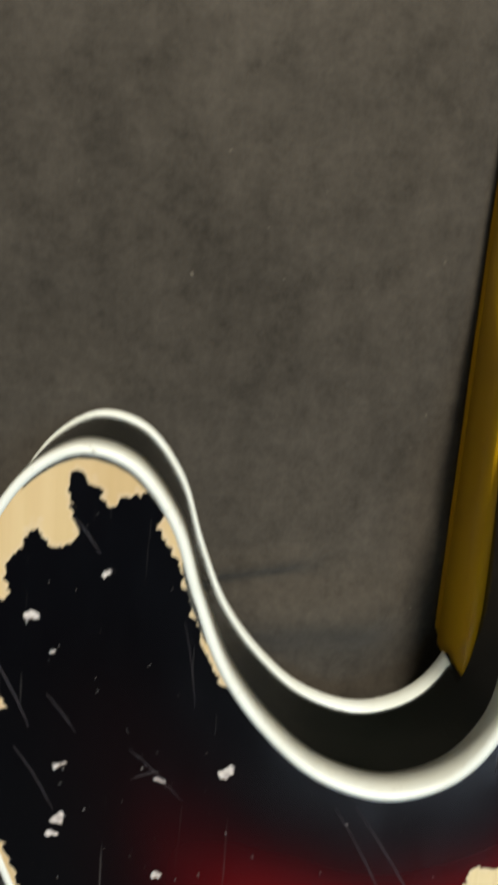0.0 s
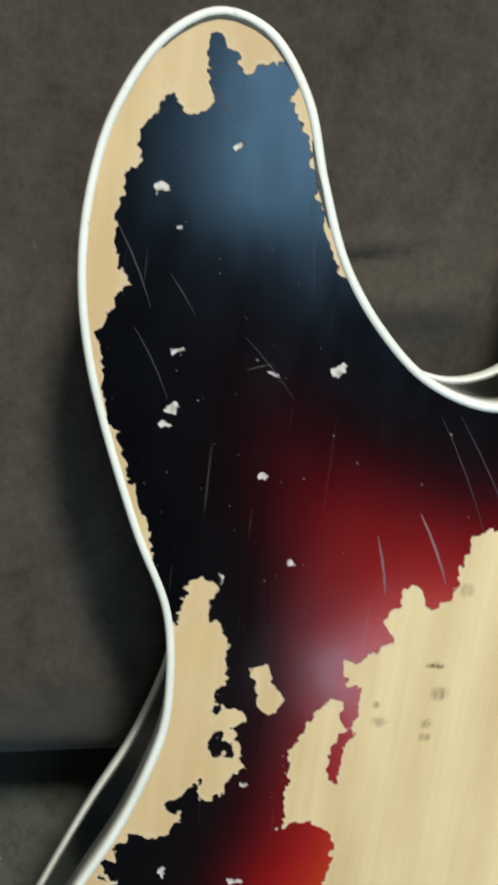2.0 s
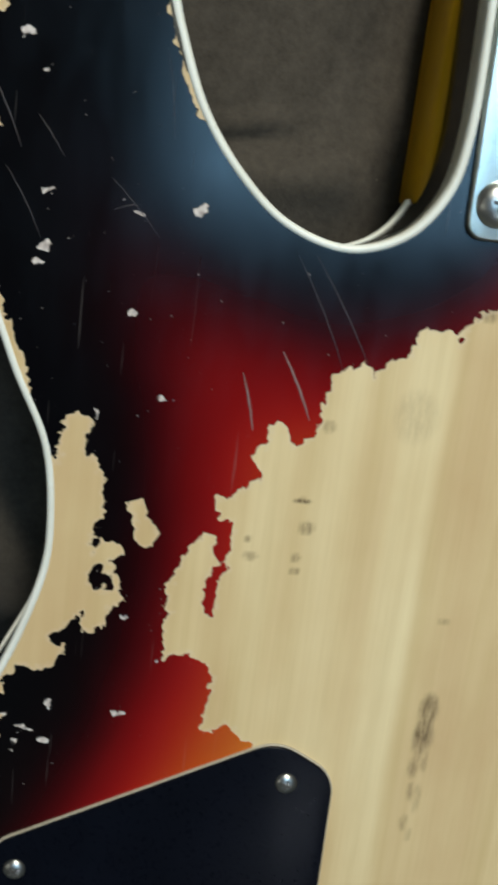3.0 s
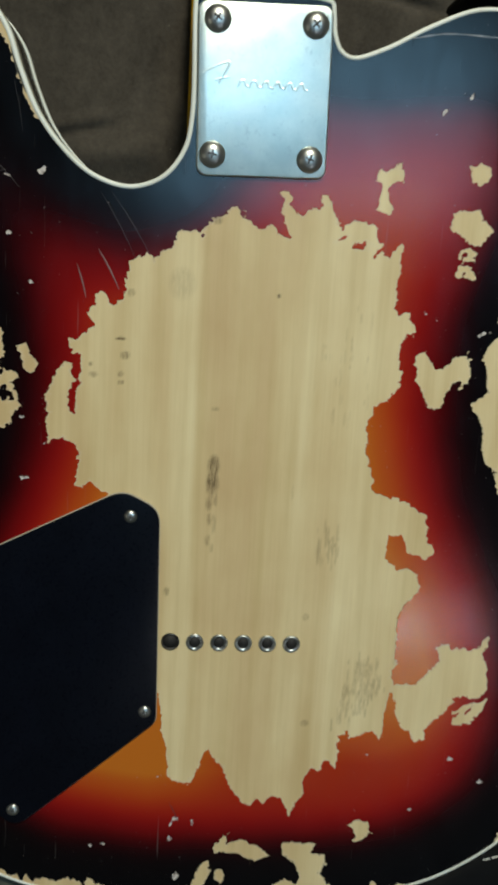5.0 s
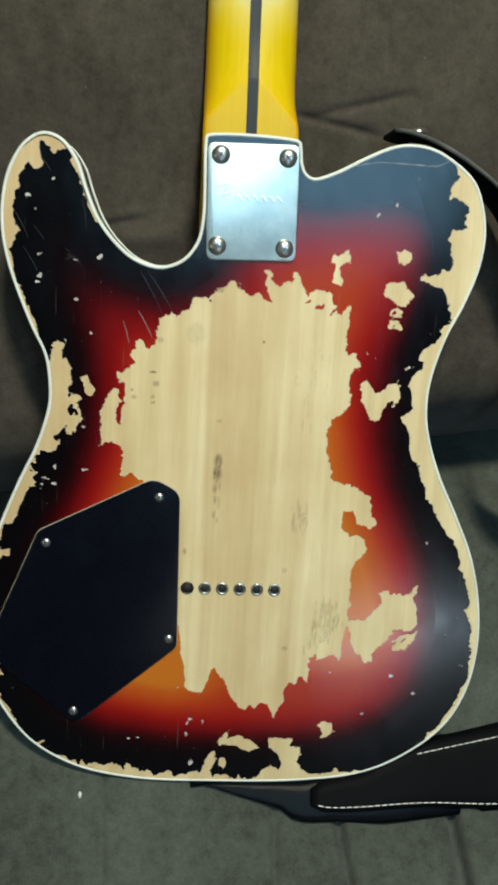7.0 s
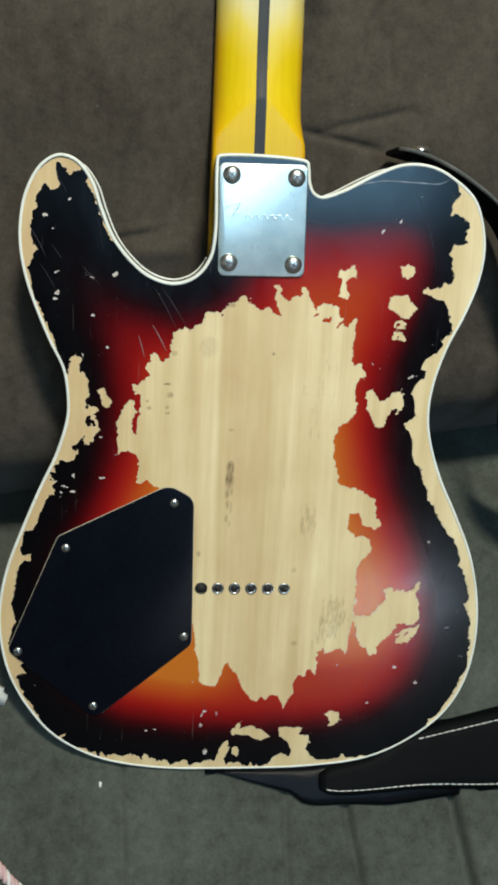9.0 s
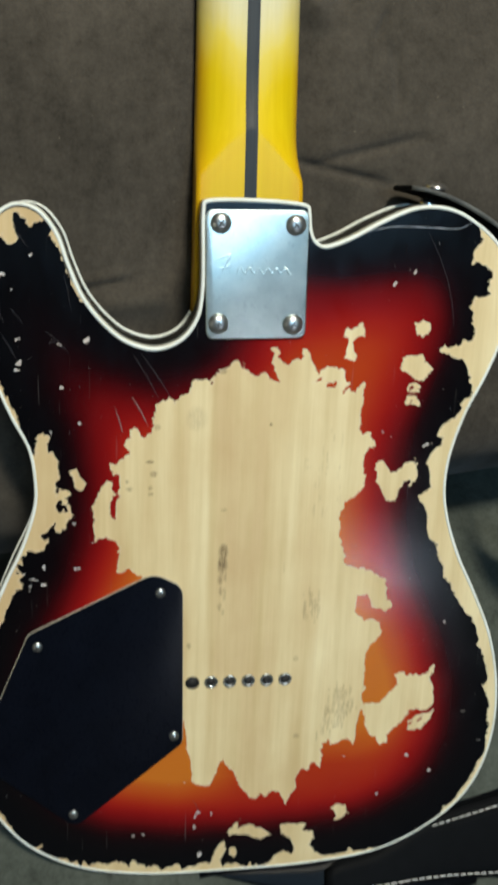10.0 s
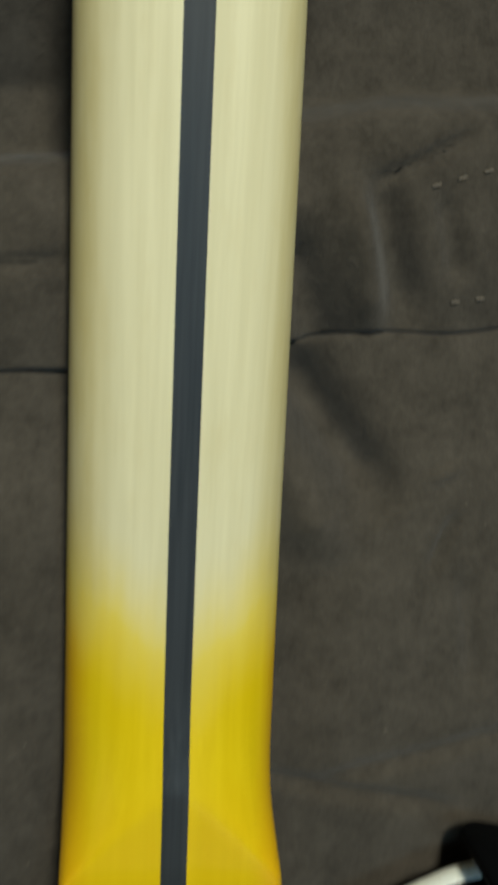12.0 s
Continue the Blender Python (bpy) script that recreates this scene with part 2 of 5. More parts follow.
def make_binding():
    """Cream plastic, a little yellowed, with grime caught in nicks."""
    m, nt, b = mat("aged_binding")
    v = coords(nt)
    tone, nick, fine = noise_of(nt, v, 45, 3), noise_of(nt, v, 420, 4, 0.7), noise_of(nt, v, 1400, 2)
    base = mixc(nt, mapr(nt, tone, 0.35, 0.65), (0.70, 0.725, 0.65), (0.81, 0.85, 0.79))
    nt.links.new(mixc(nt, mapr(nt, nick, 0.63, 0.72, 0.0, 0.75), base, (0.30, 0.26, 0.18)), b.inputs["Base Color"])
    nt.links.new(mapr(nt, fine, 0.3, 0.7, 0.36, 0.50), b.inputs["Roughness"])
    nt.links.new(bump(nt, nick, 0.25, 0.0004), b.inputs["Normal"])
    return m


def make_walnut():
    m, nt, b = mat("skunk_walnut")
    grain = noise_of(nt, coords(nt, 900, 900, 12), 1.0, 3)
    nt.links.new(mixc(nt, mapr(nt, grain, 0.35, 0.7), (0.022, 0.026, 0.029), (0.036, 0.041, 0.045)), b.inputs["Base Color"])
    nt.links.new(mapr(nt, grain, 0.3, 0.7, 0.46, 0.54), b.inputs["Roughness"])
    b.inputs["Specular IOR Level"].default_value = 0.28
    return m


NECK_AMBER, NECK_BARE = 0.314, 0.364
NECK_X, NECK_LEAN = 0.00025, 0.0080
FINISH = make_finish()
NECK_WOOD = make_neck_wood()
PLATE = make_plate_metal()
BLACK_SIDE = plain("black_lacquer", (0.003, 0.004, 0.003), 0.16, vary=0.3, spec=0.3)
BINDING = make_binding()
COVER = plain("black_plastic", (0.0025, 0.0035, 0.007), 0.30, vary=0.25, spec=0.12)
COVER_RIM = plain("cover_core", (0.42, 0.38, 0.30), 0.6)
CHROME = plain("chrome", (0.74, 0.74, 0.72), 0.26, metal=1.0, vary=0.12, grain=2500)
DARK_METAL = plain("tarnished_metal", (0.09, 0.085, 0.075), 0.45, metal=1.0, vary=0.3)
HOLE_SHADE = plain("hole_shadow", (0.012, 0.011, 0.010), 0.7)
GAP_SHADE = plain("gap_shade", (0.05, 0.05, 0.042), 0.7, vary=0.5, grain=900)
SLOT_SHADE = plain("slot_shade", (0.06, 0.06, 0.058), 0.6)
SCREW_METAL = plain("dull_chrome", (0.44, 0.46, 0.45), 0.34, metal=1.0, vary=0.3, grain=2500)
WALNUT = make_walnut()
SUEDE = make_suede("brown_suede", (0.0290, 0.0246, 0.0184), (0.0815, 0.0700, 0.0550))
# light on the seat is put into this paler, greener copy of the suede
SUEDE_SEAT_LIT = make_suede("lit_brown_suede", (0.030, 0.0345, 0.0275), (0.096, 0.109, 0.0905))
LEATHER = plain("black_leather", (0.0030, 0.0035, 0.0042), 0.55, vary=0.3, grain=1600, relief=0.0003, spread=90, spec=0.05)
GLOSSY_LEATHER = plain("glossy_leather", (0.0028, 0.0036, 0.005), 0.30, vary=0.3, grain=1200, relief=0.0003, spread=70, spec=0.07)
CUT_LEATHER = plain("cut_leather_edge", (0.078, 0.082, 0.078), 0.7, vary=0.6, grain=1100, relief=0.0004)
THREAD = plain("white_thread", (0.85, 0.85, 0.80), 0.8)
SCRATCH = plain("scratched_lacquer", (0.19, 0.13, 0.12), 0.55, vary=0.3)
PALE_SCRATCH = plain("chalky_scratch", (0.20, 0.225, 0.26), 0.6, vary=0.6, grain=700)
FAINT_SCRATCH = plain("hairline_scratch", (0.032, 0.026, 0.030), 0.5, vary=0.3)
SEAM_THREAD = plain("brown_thread", (0.13, 0.11, 0.085), 0.8)
# toned down so that the unseen walls add little bounce and reflection
PLASTER = plain("wall_paint", (0.24, 0.235, 0.22), 0.9, spread=3, grain=200)
BOARDS = plain("floor_boards", (0.17, 0.11, 0.07), 0.5, spread=3, grain=120)
WHITE_PAINT = plain("white_paint", (0.78, 0.78, 0.76), 0.6)
PALE_PLASTIC = plain("pale_plastic", (0.62, 0.64, 0.60), 0.5)
PINK_CORD = plain("pink_cord_fibre", (0.60, 0.42, 0.42), 0.9)
WHITE_CORD = plain("white_cord_fibre", (0.70, 0.68, 0.66), 0.9)


# ---- building helpers ----
def mesh_of(name, bm, material, smooth=True):
    me = bpy.data.meshes.new(name)
    bmesh.ops.recalc_face_normals(bm, faces=bm.faces)
    bm.to_mesh(me)
    bm.free()
    for p in me.polygons:
        p.use_smooth = smooth
    me.materials.append(material)
    return me


def thing(name, base, label, category, group="", kind="", m=LYING):
    """An empty at the thing's base, given in the guitar's own axes."""
    ob = new(name)
    ob.matrix_world = m @ Matrix.Translation(base)
    ob.empty_display_size = 0.05
    return tagged(ob, label, category, group, kind)


def part(name, bm, material, parent, label="", smooth=True, at=None):
    """One mesh under a thing or part. Its vertices are given in the guitar's axes; at: its own place, where alike parts share a mesh."""
    me = bm if isinstance(bm, bpy.types.Mesh) else mesh_of(name, bm, material, smooth)
    ob = new(name, me)
    ob.parent = parent
    root = parent
    shift = Vector((0, 0, 0))
    while root is not None:
        shift += BASES.get(root.name, Vector((0, 0, 0)))
        root = root.parent
    place = Vector(at) if at is not None else Vector((0, 0, 0))
    ob.matrix_local = Matrix.Translation(place - shift)
    BASES[ob.name] = place - shift
    return tagged(ob, label)


BASES = {}


def rooted(name, base, *a, **k):
    ob = thing(name, base, *a, **k)
    BASES[ob.name] = Vector(base)
    return ob


def spline(knots, per=10, closed=True):
    """A smooth curve through knots (centripetal Catmull-Rom)."""
    k = [Vector(q) for q in knots]
    n, out = len(k), []
    for i in range(n if closed else n - 1):
        p = [k[(i + j) % n] if closed else k[min(max(i + j, 0), n - 1)] for j in (-1, 0, 1, 2)]
        if not closed and i == 0:
            p[0] = 2 * p[1] - p[2]
        if not closed and i == n - 2:
            p[3] = 2 * p[2] - p[1]
        t = [0.0]
        for a, b in zip(p, p[1:]):
            t.append(t[-1] + max((b - a).length, 1e-9) ** 0.5)
        for s in range(per):
            u = t[1] + (t[2] - t[1]) * s / per
            a1 = [((t[j + 1] - u) * p[j] + (u - t[j]) * p[j + 1]) / (t[j + 1] - t[j]) for j in range(3)]
            b1 = [((t[j + 2] - u) * a1[j] + (u - t[j]) * a1[j + 1]) / (t[j + 2] - t[j]) for j in range(2)]
            out.append(((t[2] - u) * b1[0] + (u - t[1]) * b1[1]) / (t[2] - t[1]))
    if not closed:
        out.append(k[-1])
    return out


def rounded(corners, radius, steps=6):
    """A polygon with its corners rounded by arcs of about that radius."""
    c, out = [Vector(q) for q in corners], []
    n = len(c)
    for i in range(n):
        a, b, d = c[i - 1], c[i], c[(i + 1) % n]
        r = radius[i] if isinstance(radius, (list, tuple)) else radius
        u, v = (a - b).normalized(), (d - b).normalized()
        cut = min(r / max(math.tan(u.angle(v) / 2), 0.2), 0.45 * (a - b).length, 0.45 * (d - b).length)
        p, q = b + u * cut, b + v * cut
        out += [(1 - s) ** 2 * p + 2 * s * (1 - s) * b + s * s * q for s in (j / steps for j in range(steps + 1))]
    return out


def inward(loop, d):
    """A closed loop moved to its inside by d."""
    n = len(loop)
    area = sum(loop[i].x * loop[(i + 1) % n].y - loop[(i + 1) % n].x * loop[i].y for i in range(n))
    s = 1 if area > 0 else -1
    out = []
    for i in range(n):
        t = (loop[(i + 1) % n] - loop[i - 1]).normalized()
        out.append(loop[i] + Vector((-t.y, t.x)) * d * s)
    return out


def slab(loop, y0, y1, bevel=0.0, steps=3):
    """A plate with a rounded rear edge: the loop is in x and z, y0 the rear face, y1 the front."""
    bm = bmesh.new()
    rings = []
    if bevel:
        for j in range(steps + 1):
            a = math.pi / 2 * j / steps
            rings.append((inward(loop, bevel * (1 - math.sin(a))), y0 + bevel * (1 - math.cos(a))))
    else:
        rings.append((loop, y0))
    rings.append((loop, y1))
    vs = [[bm.verts.new((p.x, y, p.y)) for p in ring] for ring, y in rings]
    n = len(loop)
    for a, b in zip(vs, vs[1:]):
        for i in range(n):
            bm.faces.new((a[i], a[(i + 1) % n], b[(i + 1) % n], b[i]))
    bm.faces.new(vs[0])
    bm.faces.new(vs[-1])
    return bm


def revolve(profile, n=24):
    """A turned piece about the y axis: profile of (radius, y)."""
    bm = bmesh.new()
    rings = []
    for r, y in profile:
        if r < 1e-7:
            rings.append([bm.verts.new((0, y, 0))])
        else:
            rings.append([bm.verts.new((r * math.cos(2 * math.pi * k / n), y, r * math.sin(2 * math.pi * k / n))) for k in range(n)])
    for a, b in zip(rings, rings[1:]):
        for k in range(n):
            q = [a[k % len(a)], a[(k + 1) % len(a)], b[(k + 1) % len(b)], b[k % len(b)]]
            q = list(dict.fromkeys(q))
            if len(q) > 2:
                bm.faces.new(q)
    return bm


# ---- the guitar ----
BODY_DEEP, HEEL_Y = 0.040, 0.0250
UPPER_BOUT = [(28.4, 262), (29.5, 254), (31.8, 249.3), (35.9, 247.3), (47.5, 251), (65.3, 260.5), (81.6, 267.4), (93.4, 268.6), (103.8, 266.9), (114, 262.2),
              (129.0, 250.5), (135.6, 236.4), (138.5, 220), (136.7, 201.3), (130, 180.5), (120.7, 159.3), (114.1, 134.3), (113.3, 116.2), (116.3, 99.8), (125.3, 75.7),
              (137, 53), (150.3, 24), (158.4, -8), (160.2, -38.9), (155, -68.3), (142.6, -91.8), (118.6, -112.4), (91.8, -125.2), (52.6, -131.2), (-5.9, -132.5)]
LOWER_BOUT = [(-55.8, -130.8), (-93.6, -122.5), (-121.4, -106), (-138.3, -85.1), (-150.8, -58.7), (-155.8, -28), (-154.6, -8), (-149.6, 14.4), (-138.6, 43.4), (-128.9, 66.6), (-120.8, 83.7),
              (-115.6, 98.1), (-112.5, 110.4), (-112.0, 119.4), (-114.4, 139), (-123.2, 158), (-135.3, 190.6), (-138.9, 209.7), (-138.6, 227.1), (-134.9, 243), (-126.5, 257.3), (-116.3, 263.4),
              (-105.8, 261), (-96.5, 249.8), (-90.8, 233.9), (-84.3, 219), (-75, 206.9), (-63.6, 197.7), (-49.3, 194.0), (-37, 198.4), (-29.3, 208.5), (-26.8, 221),
              (-27, 262)]
POCKET_TOP = [(-26.4, 266.4), (-23.5, 267.9), (24.5, 267.4), (27.6, 265.8)]
OUTLINE = [q * 0.001 for q in spline(UPPER_BOUT + LOWER_BOUT + POCKET_TOP, 8)]
# the front of the body leaves the neck pocket open, so that the heel shows from the cutaway
FRONT_EDGE = [q for q in OUTLINE if not ((q.x < 0.020 and abs(q.x) < 0.0292 and q.y > 0.2085) or (q.x > 0 and q.x < 0.0330 and q.y > 0.2485))]
gap_at = max(range(len(FRONT_EDGE)), key=lambda i: (FRONT_EDGE[i] - FRONT_EDGE[i - 1]).length)
FRONT_EDGE = FRONT_EDGE[gap_at:] + FRONT_EDGE[:gap_at]
FRONT_LOOP = inward(FRONT_EDGE, 0.0005)[1:-1] + [Vector((-0.0274, 0.2080)), Vector((0.0298, 0.2080)), Vector((0.0298, FRONT_EDGE[0].y))]

# where the lacquer is worn through to the wood, in millimetres
MAIN_PATCH = [
    (-49.2, 163.9), (-45.2, 166.4), (-40.2, 167.6), (-38.8, 165.6), (-36.2, 168.8), (-31.1, 170.3), (-30.3, 176.4), (-28, 177.5), (-21.9, 177.4), (-19.7, 174.4),
    (-19.2, 179.1), (-16.3, 181.9), (-12, 183.8), (-7.4, 188.6), (-4.2, 185.1), (-1, 181.8), (4.2, 180), (7.5, 182.1), (10, 179.5), (12.9, 176.3),
    (15.6, 177), (13.4, 181.4), (11.7, 186.3), (12.1, 191.4), (10.6, 194.7), (13.6, 195.4), (15.5, 193.2), (14.6, 189.8), (20.4, 185), (22.6, 188.4),
    (26, 188.6), (28.3, 190.3), (27, 194.3), (30.1, 194.4), (32.2, 187.8), (36.8, 181.2), (40, 185), (45.2, 184.2), (51.2, 182.4), (50.8, 178.3)]
MAIN_PATCH += [
    (53.8, 176), (53, 171.6), (56.6, 171), (58.8, 173.8), (60.7, 177), (62.3, 178.1), (61.4, 167.7), (62.3, 164.3), (61.3, 159.1), (61.2, 150.4),
    (62.5, 146.9), (65.2, 149.8), (67.7, 148.8), (68, 145.3), (71, 142.9), (69.5, 139.4), (66.9, 140.7), (65.1, 136.4), (64.1, 131), (66, 124),
    (65.8, 116.8), (62.5, 114.2), (59.8, 111.2), (55.6, 109.3), (55.2, 104.6), (52.7, 100.1), (53.8, 94.7), (53.4, 89.2), (56, 83.7), (57.9, 76.3),
    (57.4, 72.6), (60.1, 70.7), (64.9, 70.1), (70.2, 67.9), (75.1, 66.5), (79, 63.6), (82.8, 61.7), (83.3, 56), (84.9, 49.2), (87.7, 47.3),
    (88, 43.9), (84.4, 41.5), (80.6, 42.6)]
MAIN_PATCH += [
    (76.8, 43.7), (74.6, 48.3), (72.5, 52.1), (67, 52), (66.5, 48.2), (66.3, 41.3), (68.7, 38.6), (72.5, 36.7), (77.4, 36.8), (81.3, 33.8),
    (83, 27.2), (80.3, 23.2), (76.7, 20.5), (74.3, 13.4), (74, 7.5), (75.2, 1.5), (74.1, -4.4), (76.3, -8.4), (73.5, -12.4), (75.1, -18.5),
    (73.4, -26.6), (72.4, -32.7), (71.8, -40.9), (71.1, -47.1), (68.1, -42.9), (64.3, -42.9), (60.6, -45), (56.9, -46.2), (55.5, -42.9), (51.8, -45),
    (51.8, -57.3), (51, -61.5), (48.1, -58.6), (46.1, -57.3), (43.8, -63.5), (40.6, -61.5), (36.4, -67.7), (37.5, -74), (33, -82.3), (31.3, -86.5),
    (29.5, -82.3)]
MAIN_PATCH += [
    (26.2, -76.8), (22.3, -76), (18.7, -80.1), (15.6, -78), (13, -81.3), (9.2, -80.1), (6.3, -75.8), (3.1, -72.5), (1, -67.5), (-1.1, -61.3),
    (-3.8, -59.2), (-8.2, -52.6), (-10.7, -57.1), (-12.4, -61.2), (-14, -67.4), (-16.6, -69.9), (-19.6, -69.5), (-24.1, -68.6), (-26.5, -65.3), (-26.3, -59.1),
    (-27.7, -51), (-29.3, -44.9), (-29.9, -38.8), (-31, -26.8), (-47.8, 16.2), (-52.3, 61.3), (-55.3, 66.8), (-59.5, 68.6), (-63.1, 72.9), (-64.8, 69.6),
    (-69, 70.2), (-69.1, 77.5), (-67.8, 84.8), (-71, 88.3), (-74.4, 90), (-78.9, 89.9), (-80.6, 88.1), (-81.4, 95.3), (-81.5, 102.4), (-82.2, 107.7),
    (-79.8, 113)]
MAIN_PATCH += [
    (-77.5, 118.3), (-74.2, 122.6), (-71.8, 121.3), (-71.7, 116.7), (-69.6, 115), (-72, 111.4), (-72.6, 106.1), (-71.8, 101.5), (-70.1, 101.6), (-69.2, 106.2),
    (-69.6, 110.8), (-67.9, 113.3), (-67.7, 120.3), (-67.7, 125.6), (-70.8, 125.5), (-72.9, 128.9), (-71.6, 131.7), (-68.5, 131.8), (-64.9, 136.8), (-62.5, 136.8),
    (-62.2, 138.9), (-64.2, 140.2), (-65, 143.6), (-62.7, 145.8), (-61.1, 150.6), (-59.4, 151.7), (-55.9, 146.7), (-54.2, 146.7), (-51.9, 148.5), (-50, 153.7),
    (-49.4, 158.8)]
HORN_RIM = [
    (-117.3, 148), (-118.2, 152.4), (-119, 156.9), (-119.8, 160.6), (-121.4, 162.4), (-123, 167.2), (-124.8, 170.1), (-126.2, 173.1), (-127.2, 176), (-127.7, 179),
    (-130.2, 180.6), (-131.1, 184.1), (-132.6, 192.2), (-133.3, 196.8), (-133.9, 199), (-132.1, 202.7), (-130.8, 206.2), (-128.9, 211), (-130.2, 213.1), (-131.7, 216.2),
    (-131.4, 220.1), (-132.2, 222.2), (-131.3, 225), (-131, 227.2), (-131.5, 230.4), (-130.5, 231.9), (-128.1, 232.2), (-128.9, 237.1), (-128.9, 239.7), (-127.4, 240.9),
    (-126.5, 243.1), (-123.4, 247.7), (-121.1, 243.8), (-118.8, 243.1), (-116.8, 244.4)]
HORN_RIM += [
    (-115.7, 247.2), (-116.9, 250.1), (-117.5, 254.1), (-117.1, 256.7), (-115.6, 258.2), (-112.7, 256.2), (-111.5, 255.4), (-110.9, 253.4), (-109.5, 252.1), (-108.4, 252.4),
    (-108, 253.8), (-105.4, 254.5), (-103.3, 255.2), (-101.3, 255.2), (-99.7, 251.3), (-100.3, 248.1), (-99.8, 246.1), (-98.5, 244.2), (-96.5, 242.4), (-94.8, 238.3),
    (-93.8, 235.2), (-92.7, 231), (-91, 227.4), (-89.9, 223.7), (-88.3, 220.5), (-86.7, 217.9), (-85.7, 216.1), (-80.5, 215.8), (-87.3, 237.1), (-96.9, 256.8),
    (-115.4, 265.3), (-130.6, 257.3), (-143.3, 229.9), (-141.9, 196.9), (-131.5, 168.2), (-121.3, 148.9)]
WAIST_RIM = [
    (-115.8, 142.6), (-111.1, 136.3), (-110.5, 139.4), (-110.9, 143.3), (-109.2, 144.8), (-110.5, 146), (-108.3, 148.2), (-106.5, 148.8), (-104.1, 147.3), (-103.4, 145.4),
    (-104.7, 141.3), (-103.8, 138), (-102.3, 138.8), (-101, 138.6), (-100.7, 136.3), (-99.5, 133.7), (-98, 133.6), (-99.4, 130.3), (-98.6, 126.9), (-98.4, 124.1),
    (-100.4, 122.5), (-100.1, 114.8)]
WAIST_RIM += [
    (-100.5, 118.6), (-100.4, 114.4), (-99.6, 116.6), (-98.1, 118.2), (-95.8, 117.7), (-93.4, 116.8), (-93.2, 114.4), (-95.9, 113.1), (-94.7, 111.8), (-93.4, 107.9),
    (-93.8, 105.7), (-95.6, 107.7), (-95.6, 109.9), (-97.6, 110.4), (-97.4, 111.9), (-99.7, 111.6), (-101.5, 109.3), (-100.9, 107.2), (-98.7, 105.2), (-97.3, 107.6),
    (-96.2, 105.5), (-93.2, 106.5), (-91.5, 104.5), (-92.2, 103), (-94.6, 101.3), (-96, 98.9), (-95.7, 96.3), (-98, 95.1), (-101.2, 94), (-103.2, 96),
    (-101.6, 97.7), (-101.4, 99.2), (-103.9, 98.2), (-104.8, 95.9), (-106.2, 93.8), (-108.8, 93.6), (-109, 91.8), (-108, 90.4), (-105, 91), (-104.5, 89.5),
    (-105.9, 86.9), (-107.7, 84.4), (-111, 83.4)]
WAIST_RIM += [
    (-117, 83.8), (-117.1, 81.7), (-119.4, 80.3), (-119.3, 75.8), (-122.4, 75.5), (-120.3, 71.1), (-122.8, 72.1), (-124.1, 71.5), (-120.9, 65.6), (-124.5, 67.6),
    (-127, 65.1), (-126.7, 60.4), (-128.6, 59.5), (-129.2, 57.8), (-126.8, 53.3), (-129.8, 56.2), (-130.9, 52.2), (-130.6, 48.2), (-136, 47.7), (-135.5, 60.4),
    (-124.8, 81.3), (-116.9, 98.3), (-115.2, 115.7), (-117.3, 132.1), (-119, 137.3)]
LOWER_RIM = [
    (-119.4, 69.3), (-121.8, 65.6), (-118.4, 64.2), (-123.6, 60.1), (-126.1, 54.6), (-128.2, 50.9), (-129.9, 47.2), (-130.7, 41.6), (-134.2, 37.9), (-136.6, 39.7),
    (-138.7, 36), (-139.5, 30.4), (-141.3, 24.8), (-137.9, 21), (-134.4, 23), (-135.5, 17.3), (-139, 17.3), (-141.4, 15.3), (-143.3, 9.6), (-144.1, 3.9),
    (-145.2, -3.7), (-147.1, -11.4), (-144.9, -23.1), (-147.5, -30.9), (-149.4, -38.8), (-146, -46.7), (-140.7, -51.5), (-142.2, -54.7), (-138.3, -60.7), (-143.4, -60.7),
    (-145.2, -62.7), (-142.8, -68.8), (-139.3, -76.9), (-135.7, -81), (-133.3, -87.2), (-129.7, -93.5), (-128.7, -99.7), (-123.2, -102.7), (-119.5, -106.1), (-114, -104),
    (-116.6, -108.2)]
LOWER_RIM += [
    (-110.3, -112.5), (-104.8, -115.9), (-97.3, -120.3), (-87.9, -121.3), (-82.3, -119.2), (-76.7, -121.4), (-71.1, -119.4), (-65.4, -121.6), (-64.2, -126.8), (-61.7, -118.7),
    (-59, -121.7), (-54, -123.9), (-52, -129.1), (-44.4, -129.7), (-39.9, -126.3), (-33.1, -124.2), (-31, -128.6), (-25.3, -128.7), (-21.5, -125.7), (-15.8, -124.5),
    (-13.8, -126.7), (-10.4, -114.7), (-4.9, -108.7), (-4.5, -118.2), (-8.1, -124.6), (-5.2, -129.9), (1.6, -126.5), (7.6, -130.5), (17.3, -130.7), (23, -128.1),
    (26.7, -122.9), (31.6, -120), (37.2, -123.1), (38.5, -118.8), (35.8, -112.2), (29.8, -107.9), (28.6, -101.4), (33.2, -100.2)]
LOWER_RIM += [
    (44.9, -101.6), (43.2, -105.9), (49.1, -107.2), (50.6, -112.4), (47.8, -116.7), (52.1, -123.3), (56.2, -126), (64, -125.7), (71.9, -124.5), (73.6, -121),
    (76.6, -125), (87.6, -123), (93.8, -126.1), (89.7, -150.5), (-43.9, -148), (-134.4, -120.6), (-165.9, -62.6), (-160.5, 15.2), (-139, 59.9), (-126.9, 74.6)]
